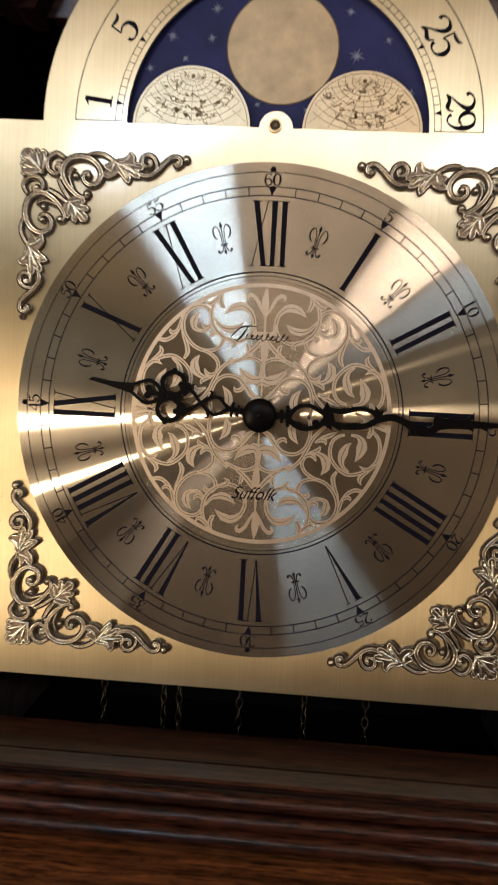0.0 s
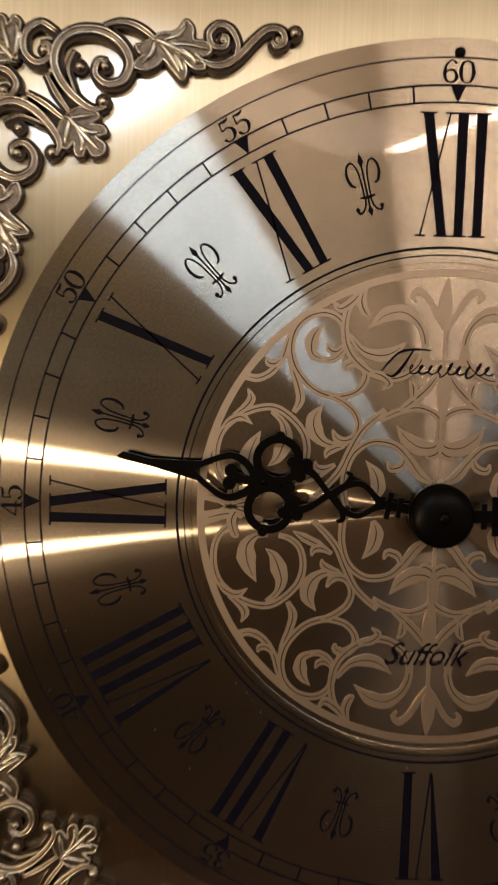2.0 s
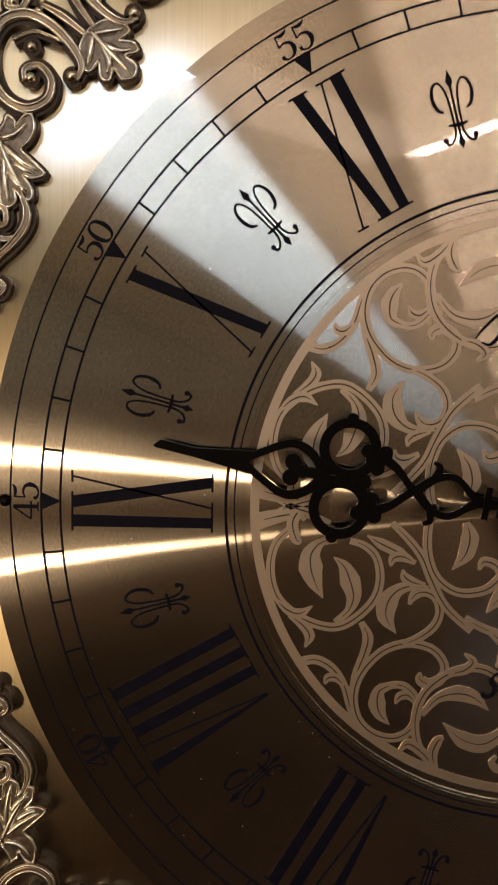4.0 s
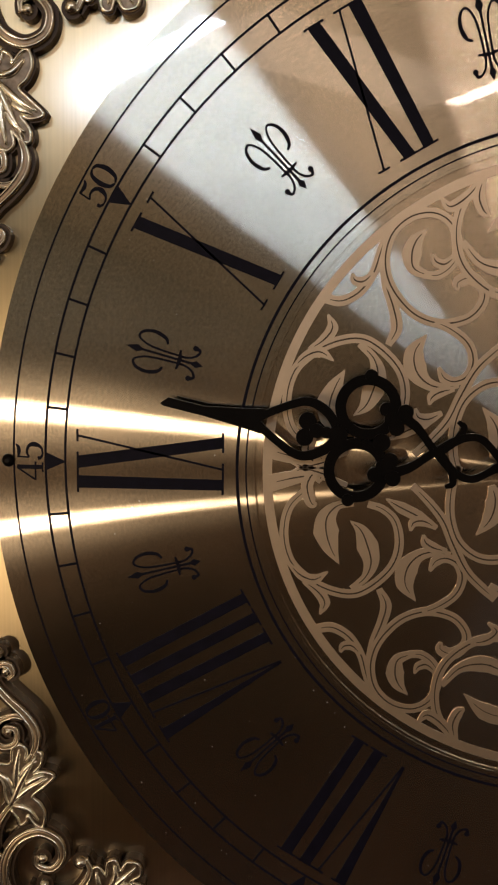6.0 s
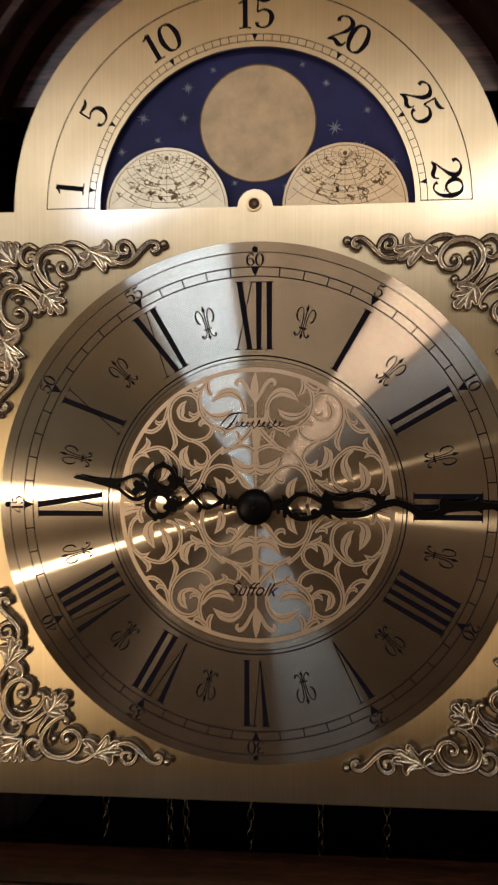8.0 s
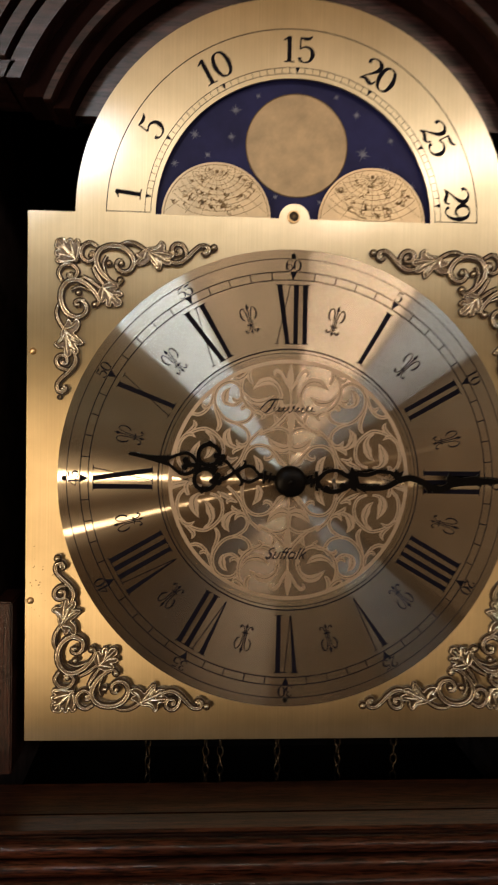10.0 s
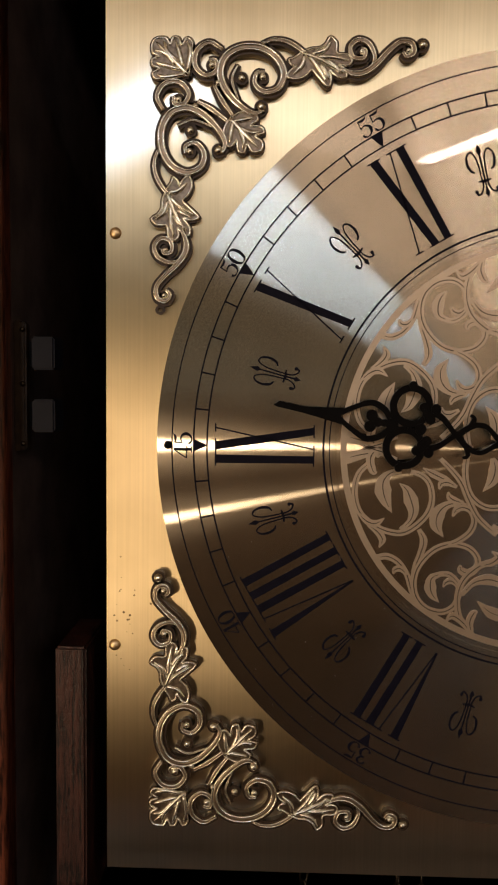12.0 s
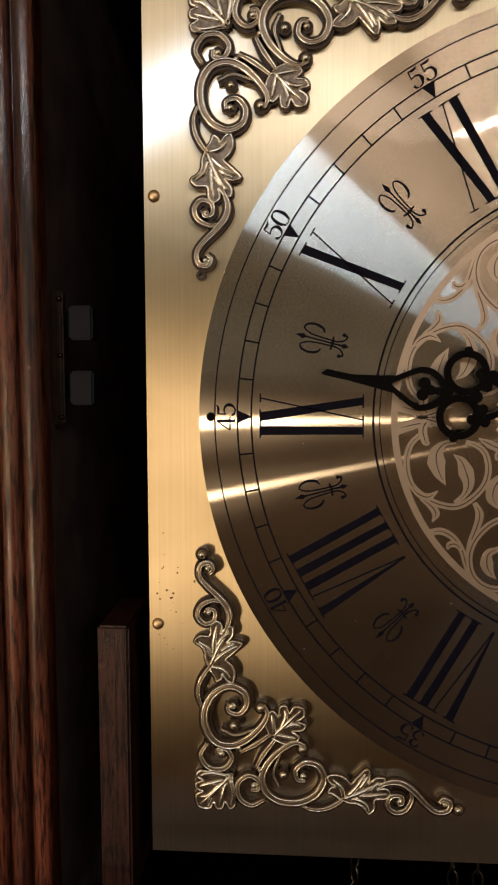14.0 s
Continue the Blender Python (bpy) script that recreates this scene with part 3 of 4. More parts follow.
part("arbor_bush", bm, M_SCREW, dial)
# dark brown disc in place of a hole, its shade put into the colour
bm = bmesh.new()
disc(bm, 2.5, -0.94, -0.6, 20, (-0.4, 140.6))
part("arbor_well_shade", bm, M_PATINA, dial)
bm = bmesh.new()
disc(bm, 0.9, -0.59, -0.1, 16, (-0.2, 140.8))
part("arbor_end", bm, M_ENGRAVE, dial)

# moon age scale on the arch
AG = (0, 139.6)
bm = bmesh.new()
annulus(bm, 98.9, 99.4, -1.0, -0.93, -89.6, 89.6, 120, AG)
for s in (-1, 1):
    ribbon(bm, [(s * 75.9, 140.6), (s * 88, 140.6), (s * 99.4, 140.6)], 0.45, -1.0, -0.93)
part("scale_border", bm, M_INK, dial)
bm = bmesh.new()
annulus(bm, 79.0, 79.35, -1.0, -0.93, -89.6, 89.6, 120, AG)
annulus(bm, 75.9, 76.25, -1.0, -0.93, -89.6, 89.6, 120, AG)
part("scale_track", bm, M_INK, dial)


def age_angle(day):
    return (day - 15.0) * 5.93


for half in range(2, 59):
    day = half / 2
    a = age_angle(day) / 6
    bm = bmesh.new()
    if day in (1, 5, 10, 15, 20, 25, 29):
        prism(bm, [(u + AG[0], v + AG[1]) for u, v in turn([(-1.3, 3.2), (1.3, 3.2), (0, -0.3)], a, 76.2)], -1.0, -0.92)
        part("day_pointer", bm, M_INK, dial)
    else:
        prism(bm, [(u + AG[0], v + AG[1]) for u, v in turn([(-0.15, 0), (0.15, 0), (0.15, 2.8), (-0.15, 2.8)], a, 76.2)], -1.0, -0.93)
        part("day_tick", bm, M_INK, dial)
for day in (1, 5, 10, 15, 20, 25, 29):
    number("day_digit", str(day), 14.0, 8.8, dial, age_angle(day) / 6, 88.6, -0.96, AG, 1.1)
lettering("half_day_number", "1/2", 3.0, dial, M_INK, age_angle(29) / 6, 88.0, at=(0.0, -4.6), d=-0.88, squeeze=0.7, centre=AG)

# chapter ring
bm = bmesh.new()
annulus(bm, 66.6, 123.2, -1.2, -0.1, n=240)
annulus(bm, 67.2, 122.6, -0.3, 0.0, n=240)
ring = part("chapter_ring", bm, M_RING, dial, "turned pale brass chapter ring with roman numerals")


def mark(name, bm, mat=M_INK):
    return part(name, bm, mat, ring)


for name, r, w in (("outer_line", 118.4, 0.38), ("minute_line", 111.5, 0.48), ("minute_line", 107.2, 0.48), ("inner_line", 70.3, 0.62), ("inner_line", 68.4, 0.3)):
    bm = bmesh.new()
    annulus(bm, r - w / 2, r + w / 2, 0.0, 0.06, n=200)
    mark(name, bm)
bm = bmesh.new()
annulus(bm, 65.0, 66.6, -1.2, -0.5, n=200)
mark("ring_groove", bm, M_CENTRE)

tick_mesh = None
for m in range(60):
    if m % 5:
        if tick_mesh is None:
            bm = bmesh.new()
            prism(bm, [(-0.26, 107.2), (0.26, 107.2), (0.26, 111.5), (-0.26, 111.5)], 0.0, 0.06)
            tick_mesh = finish(bm, "minute_tick", M_INK)
        ob = new("minute_tick", tick_mesh)
        ob.parent = ring
        ob.rotation_euler = (0, radians(6 * m), 0)
    else:
        bm = bmesh.new()
        prism(bm, turn([(-2.1, 4.5), (2.1, 4.5), (0, -0.2)], m, 107.2), 0.0, 0.08)
        mark("five_minute_pointer", bm)
        number("minute_digit", str(m or 60), 5.9, 4.2, ring, m, 114.9, 0.04, wide=1.12)

R0, RH = 73.0, 31.8
GLYPH = {"I": 4.9, "V": 8.6, "X": 8.4}


def roman(bm, text, minute):
    """Roman numeral with heavy and hair strokes and fine serifs, its foot towards the centre."""
    total = sum(GLYPH[g] for g in text)
    x = -total / 2

    def bar(x0, x1, w0, w1):
        prism(bm, turn([(x0 - w0 / 2, 0.4), (x0 + w0 / 2, 0.4), (x1 + w1 / 2, RH - 0.4), (x1 - w1 / 2, RH - 0.4)], minute, R0), 0.0, 0.08)

    def serif(xc, y, w):
        prism(bm, turn([(xc - w / 2, y - 0.22), (xc + w / 2, y - 0.22), (xc + w / 2, y + 0.22), (xc - w / 2, y + 0.22)], minute, R0), 0.0, 0.075)

    for g in text:
        w = GLYPH[g]
        c = x + w / 2
        if g == "I":
            bar(c, c, 2.3, 2.7)
            serif(c, 0.3, 4.2)
            serif(c, RH - 0.3, 4.6)
        elif g == "V":
            bar(c + 0.3, c - w / 2 + 1.9, 0.5, 2.7)
            bar(c + 0.5, c + w / 2 - 1.1, 0.5, 0.45)
            serif(c - w / 2 + 1.9, RH - 0.3, 4.4)
            serif(c + w / 2 - 1.1, RH - 0.3, 2.6)
        else:
            bar(c + w / 2 - 1.8, c - w / 2 + 1.8, 2.4, 2.7)
            bar(c - w / 2 + 0.9, c + w / 2 - 0.9, 0.45, 0.45)
            serif(c - w / 2 + 1.8, RH - 0.3, 4.4)
            serif(c + w / 2 - 0.9, RH - 0.3, 2.6)
            serif(c + w / 2 - 1.8, 0.3, 4.2)
            serif(c - w / 2 + 0.9, 0.3, 2.6)
        x += w


for h, text in enumerate(("XII", "I", "II", "III", "IIII", "V", "VI", "VII", "VIII", "IX", "X", "XI")):
    bm = bmesh.new()
    roman(bm, text, 5 * h)
    mark("roman_numeral", bm)

# half-hour marks: a spear between two curled loops over splayed feet
bm = bmesh.new()
ribbon(bm, [(0, 76.6), (0, 84), (0, 91.5)], (0.7, 0.55, 0.6), 0.0, 0.07)
prism(bm, [(0, 94.4), (0.95, 91.6), (0, 89.8), (-0.95, 91.6)], 0.0, 0.075)
prism(bm, [(0, 75.2), (0.9, 77.0), (0, 78.6), (-0.9, 77.0)], 0.0, 0.075)
for s in (-1, 1):
    ribbon(bm, spline([(s * 1.0, 80.4), (s * 1.1, 85), (s * 1.6, 89.3), (s * 3.0, 91.8), (s * 4.6, 91.0), (s * 5.2, 88.3), (s * 4.4, 85.6), (s * 3.0, 84.6)], 6), (0.5, 0.55, 0.5, 0.75, 1.0, 0.5), 0.0, 0.07)
    ribbon(bm, spline([(s * 0.9, 81.4), (s * 1.1, 79.2), (s * 2.0, 77.4), (s * 3.4, 76.7), (s * 4.0, 77.8)], 6), (0.6, 0.55, 0.6, 0.9), 0.0, 0.07)
    dome(bm, (s * 3.9, 77.9), 0.7, 0.0, 0.08, 10, 2)
ribbon(bm, [(-2.5, 81.3), (0, 81.0), (2.5, 81.3)], (0.5, 1.0, 0.5), 0.0, 0.085)
for v in bm.verts:
    v.co.x *= 0.82
    v.co.z = (80.5 + (v.co.z / MM - 75.2) * 0.87) * MM
half_mesh = finish(bm, "half_hour_mark", M_INK)
for h in range(12):
    ob = new("half_hour_mark", half_mesh)
    ob.parent = ring
    ob.rotation_euler = (0, radians(30 * h + 15), 0)

for m in (0, 30, 45, 15):
    bm = bmesh.new()
    dome(bm, turn([(0, 0)], m, 119.6)[0], 1.45, 0.0, 1.2, 16, 5)
    mark("ring_pin", bm, M_BLACK)

# centre of the dial: turned ground with matt etched scrolls
bm = bmesh.new()
disc(bm, 66.0, -1.2, -0.55, 160)
centre = part("centre_disc", bm, M_CENTRE, dial, "turned brass centre etched with matt scrolling leaves")
D0, D1 = -0.55, -0.46
bm = bmesh.new()
annulus(bm, 62.9, 64.9, D0, D1, n=160)
part("scroll_border", bm, M_SCROLL, centre)


def spine(base, tip, bend, s):
    """Place on the bent middle line of a leaf."""
    b, t = np.array(base, float), np.array(tip, float)
    nn = np.array([-(t - b)[1], (t - b)[0]])
    return b + (t - b) * s + nn * bend * (math.sin(math.pi * s) + 0.42 * math.sin(2 * math.pi * s))


def leaf(base, tip, w, bend):
    """Outline of a pointed comma-shaped leaf."""
    line, nn = normals([spine(base, tip, bend, k / 22) for k in range(23)])
    left, right = [], []
    side = 1 if bend >= 0 else -1
    for k in range(23):
        s = k / 22
        half = 0.84 * w * max(0.0, math.sin(math.pi * s ** 0.72)) ** 0.85 * 0.5
        left.append(tuple(line[k] + nn[k] * half * (1 + 0.22 * side)))
        right.append(tuple(line[k] - nn[k] * half * (1 - 0.22 * side)))
    return left + right[-2:0:-1]


def quarter(sx, sz):
    def f(pts):
        return [(sx * u, sz * v) for u, v in pts]

    level = [0]

    def put(name, strokes):
        """One etched motif with its fine dark veins; each lies a hair above the last."""
        bm, veins = bmesh.new(), bmesh.new()
        for pts, w in strokes:
            level[0] += 1
            top = D1 + 0.008 * level[0]
            ribbon(bm, f(pts), tuple(1.13 * x for x in w), D0, top)
            ribbon(veins, f(pts[2:-3]), (0.14, 0.30, 0.34, 0.30, 0.14), top - 0.02, top + 0.005)
        part(name, bm, M_SCROLL, centre)
        part("vein", veins, M_VEIN, centre)

    put("round_scroll", [
        (spline([(54.9, 4.2), (59.0, 8.5), (60.1, 14.4), (58.6, 20.3), (54.7, 24.2), (49.8, 26.6), (44.7, 27.1), (40.3, 24.6), (36.8, 20.6), (35.6, 15.9), (36.6, 11.1), (39.3, 8.5), (42.5, 7.5)], 6), (1.5, 1.7, 1.75, 1.75, 1.75, 1.75, 1.6, 1.3)),
        (spline([(45.5, 7.4), (48.8, 8.0), (51.0, 10.5), (51.1, 13.8), (50.0, 17.3), (48.2, 20.7)], 6), (1.2, 1.6, 3.6, 4.9, 3.0, 0.15)),
        (spline([(46.1, 11.2), (43.7, 13.3), (42.3, 16.5), (41.4, 20.1), (42.5, 23.4), (45.4, 26.1)], 6), (0.15, 2.4, 4.2, 3.0, 1.6, 1.2)),
    ])
    put("scroll_leaf", [
        (spline([(58.8, 21.1), (56.3, 23.4), (53.4, 24.3), (50.5, 22.5)], 6), (0.7, 1.7, 2.2, 0.3)),
        (spline([(55.7, 24.7), (52.5, 27.0), (51.0, 29.4), (52.0, 32.0)], 6), (0.9, 2.0, 2.2, 0.4)),
    ])
    put("border_sprig", [
        (spline([(52.8, 35.3), (49.3, 34.8), (45.7, 36.7), (43.0, 40.5), (41.7, 44.8), (40.8, 47.7)], 6), (1.8, 1.9, 1.8, 1.6, 1.5, 1.2)),
        (spline([(42.9, 40.6), (44.9, 38.8), (46.7, 39.0), (47.3, 40.4)], 6), (0.9, 1.8, 1.7, 0.5)),
    ])
    put("ring_stem", [
        (spline([(39.5, 25.9), (37.9, 29.4), (38.7, 33.5), (40.2, 37.6), (41.0, 41.7)], 6), (1.2, 2.2, 1.9, 1.7, 1.5)),
    ])
    put("spiral_scroll", [
        (spline([(26.0, 37.2), (25.9, 38.8), (23.5, 39.7), (20.9, 37.8), (20.8, 34.7), (23.6, 31.6), (28.7, 30.5), (33.7, 31.9), (37.5, 35.2), (40.0, 39.3), (40.7, 43.9), (39.4, 48.5), (35.9, 51.7), (31.4, 52.5), (27.9, 50.6), (26.3, 46.7), (27.0, 42.7), (29.7, 40.3), (32.8, 40.2)], 6), (0.7, 2.2, 2.4, 1.8, 1.7, 1.7, 1.7, 1.7, 1.7, 1.7, 1.7, 1.7, 1.7, 1.7, 1.7, 1.6, 1.4)),
        (spline([(31.7, 40.0), (34.9, 41.5), (35.4, 44.6), (34.5, 47.2), (32.5, 49.4)], 6), (1.2, 2.2, 3.6, 2.4, 0.15)),
        (spline([(26.7, 44.0), (28.7, 42.4), (30.5, 42.9), (31.3, 44.5)], 6), (1.0, 1.8, 1.6, 0.4)),
    ])
    put("crook_scroll", [
        (spline([(30.2, 30.8), (26.8, 29.3), (23.4, 26.6), (22.1, 23.1), (23.2, 19.9), (25.6, 18.7), (27.8, 19.4), (29.0, 21.6)], 6), (1.5, 1.7, 1.7, 1.7, 1.7, 1.7, 2.0, 0.6)),
        (spline([(24.8, 18.0), (28.3, 17.4), (31.5, 18.4), (33.7, 21.1), (34.0, 24.7), (31.7, 28.3)], 6), (1.1, 1.6, 2.4, 4.2, 3.4, 0.15)),
        (spline([(25.6, 17.2), (28.4, 16.5), (30.1, 15.4), (30.6, 13.8)], 6), (0.9, 2.0, 1.9, 0.5)),
    ])
    put("leafy_stem", [
        (spline([(33.3, 3.3), (29.5, 7.0), (26.5, 10.8), (24.2, 15.9), (21.3, 21.3), (17.9, 24.8), (14.9, 27.2)], 6), (1.3, 1.6, 1.7, 1.8, 1.7, 1.7, 1.7)),
        (spline([(38.7, 6.3), (35.6, 8.0), (31.7, 9.9), (28.2, 12.1)], 6), (0.3, 2.2, 2.2, 0.8)),
        (spline([(27.9, 12.2), (30.7, 10.8), (32.8, 11.2), (33.4, 13.0)], 6), (0.9, 2.1, 1.9, 0.5)),
    ])
    put("inner_scroll", [
        (spline([(23.9, -1.1), (25.3, 4.3), (25.1, 10.2), (22.9, 15.5), (18.2, 18.6), (12.2, 17.9), (8.2, 14.2), (5.0, 10.0), (1.6, 7.8)], 6), (1.3, 1.7, 1.7, 1.7, 1.7, 1.8, 2.2, 2.6, 1.2)),
        (spline([(17.0, 2.8), (16.1, 6.1), (16.9, 9.9), (19.7, 13.5)], 6), (1.2, 3.6, 3.2, 0.15)),
        (spline([(8.9, 14.9), (10.1, 12.3), (12.8, 11.5), (13.8, 13.4)], 6), (0.9, 2.0, 1.8, 0.5)),
    ])
    put("axis_curl", [
        (spline([(16.4, 24.5), (11.6, 26.9), (5.9, 28.1), (0.8, 25.7), (0.4, 21.2), (1.3, 17.9), (5.3, 17.5), (9.0, 19.7), (11.8, 23.1)], 6), (1.5, 1.7, 1.7, 1.7, 1.8, 2.4, 4.2, 3.2, 0.15)),
        (spline([(11.1, 27.1), (7.7, 29.9), (3.5, 34.1), (0.4, 38.9)], 6), (1.4, 2.2, 2.2, 0.8)),
        (spline([(7.7, 29.9), (7.9, 33.5), (9.1, 35.4)], 6), (1.2, 2.0, 0.4)),
        (spline([(0.4, 19.7), (0.4, 16.5), (2.7, 15.1), (3.7, 16.0)], 6), (0.9, 1.9, 1.7, 0.5)),
    ])
    put("lower_scroll", [
        (spline([(21.9, 59.3), (25.9, 53.8), (26.7, 47.4), (24.6, 41.5), (19.0, 36.9), (12.5, 35.8), (7.1, 39.1), (5.3, 44.8), (7.0, 50.1), (11.3, 53.2), (16.1, 52.3), (20.5, 48.7)], 6), (1.3, 1.7, 1.7, 1.7, 1.7, 1.7, 1.7, 1.7, 2.0, 3.6, 3.4, 0.15)),
        (spline([(25.4, 46.9), (21.8, 42.9), (17.4, 41.7), (13.7, 42.6), (10.3, 45.4)], 6), (1.1, 1.8, 3.2, 2.8, 0.15)),
        (spline([(19.7, 37.3), (16.2, 36.3), (14.3, 34.3), (16.2, 32.6)], 6), (0.9, 1.9, 1.8, 0.5)),
    ])
    put("foot_sprig", [
        (spline([(21.9, 59.3), (25.0, 55.6), (28.1, 53.7), (30.0, 55.3)], 6), (1.2, 2.0, 2.0, 0.6)),
        (spline([(21.9, 59.3), (22.6, 55.7), (21.5, 52.9), (20.2, 52.0)], 6), (1.2, 2.2, 2.0, 0.6)),
    ])
    put("axis_sprig", [
        (spline([(63.3, -3.6), (58.9, -2.4), (55.1, -1.8), (51.4, -2.0), (47.0, -3.5)], 6), (3.36, 2.73, 1.68, 1.26, 0.84)),
        (spline([(53.3, 3.1), (52.0, 0.9), (54.2, 1.3), (55.4, 3.9), (54.5, 7.4), (53.3, 8.0)], 6), (0.84, 1.68, 2.1, 2.31, 2.1, 0.73)),
        (spline([(58.9, -1.2), (55.1, 0.3), (51.4, 1.5), (49.2, 3.1)], 6), (0.63, 1.47, 1.47, 0.63)),
    ])


for sx in (-1, 1):
    for sz in (-1, 1):
        quarter(sx, sz)
for s in (-1, 1):
    bm = bmesh.new()
    prism(bm, leaf((0, s * 50.0), (0, s * 62.8), 4.4, 0), D0, D1 + 0.30)
    prism(bm, leaf((0, s * 39.5), (0, s * 23.0), 4.6, 0), D0, D1 + 0.295)
    ribbon(bm, [(0, s * 9), (0, s * 30), (0, s * 52)], (0.8, 1.3, 0.9), D0, D1 + 0.29)
    for k, sx in enumerate((-1, 1)):
        h = D1 + 0.27 + 0.004 * k
        prism(bm, leaf((sx * 0.5, s * 41.0), (sx * 6.2, s * 45.6), 2.8, -0.30 * sx * s), D0, h)
        ribbon(bm, spline([(sx * 0.4, s * 49.0), (sx * 2.4, s * 52.4), (sx * 4.8, s * 56.8), (sx * 7.6, s * 59.0), (sx * 9.2, s * 57.6), (sx * 8.2, s * 56.0)], 6), (0.8, 1.5, 1.7, 2.0, 1.5, 0.6), D0, h - 0.02)
    part("axis_leaf", bm, M_SCROLL, centre)

# maker's line drawn as a plain slanted flourish; the place name is lettered
bm = bmesh.new()
ribbon(bm, spline([(-16.6, 37.6), (-15.0, 39.8), (-11.8, 42.8), (-7.6, 43.6), (-3.6, 43.4)], 6), (0.25, 0.7, 0.35), -0.14, -0.08)
ribbon(bm, spline([(-8.4, 43.2), (-11.0, 39.0), (-13.4, 36.4), (-15.4, 36.8)], 6), (0.4, 0.9, 0.3), -0.14, -0.07)
loops = []
for k in range(241):
    p = k / 240
    rise = 1.15 * math.sin(56 * p) * (1.7 if 0.42 < p < 0.50 or 0.74 < p < 0.82 else 1.0)
    loops.append((-9.6 + 22.5 * p + 0.75 * math.cos(56 * p) + 0.5 * rise, 38.3 + rise))
ribbon(bm, loops, (0.3, 0.5, 0.32, 0.5, 0.3, 0.5, 0.3), -0.14, -0.085)
part("maker_flourish", bm, M_INK, centre)
lettering("place_name", "Suffolk", 9.2, centre, M_INK, at=(-2.0, -39.8), d=0.0, squeeze=0.88, shear=0.55, weight=0.0)

# a few specks of tarnish near the lower pin
rnd = random.Random(11)
bm = bmesh.new()
for k in range(26):
    dome(bm, (-137.5 + abs(rnd.gauss(0, 4.5)), -60 + rnd.gauss(0, 11)), rnd.uniform(0.12, 0.42), -1.0, 0.08, 8, 2)
part("tarnish_speck", bm, M_ENGRAVE, dial)["kind"] = "stuff"

# fine dust on the chapter ring
rnd = random.Random(23)
bm = bmesh.new()
for k in range(70):
    a, r = rnd.uniform(180, 330), rnd.uniform(67.5, 122)
    dome(bm, (r * math.sin(radians(a)), r * math.cos(radians(a))), rnd.uniform(0.06, 0.16), 0.0, 0.08, 6, 2)
part("dust_speck", bm, M_DUST, ring)["kind"] = "stuff"

# small brass pins that hold the plate
for u, v in ((-136.6, 66.4), (-137.0, -65.7), (136.6, 66.4), (137.0, -65.7)):
    bm = bmesh.new()
    dome(bm, (u, v), 1.9, -1.0, 1.3, 18, 5)
    part("plate_pin", bm, M_SCREW, dial, "small round brass pin", smooth=True)

# ---- cast corner spandrels ----


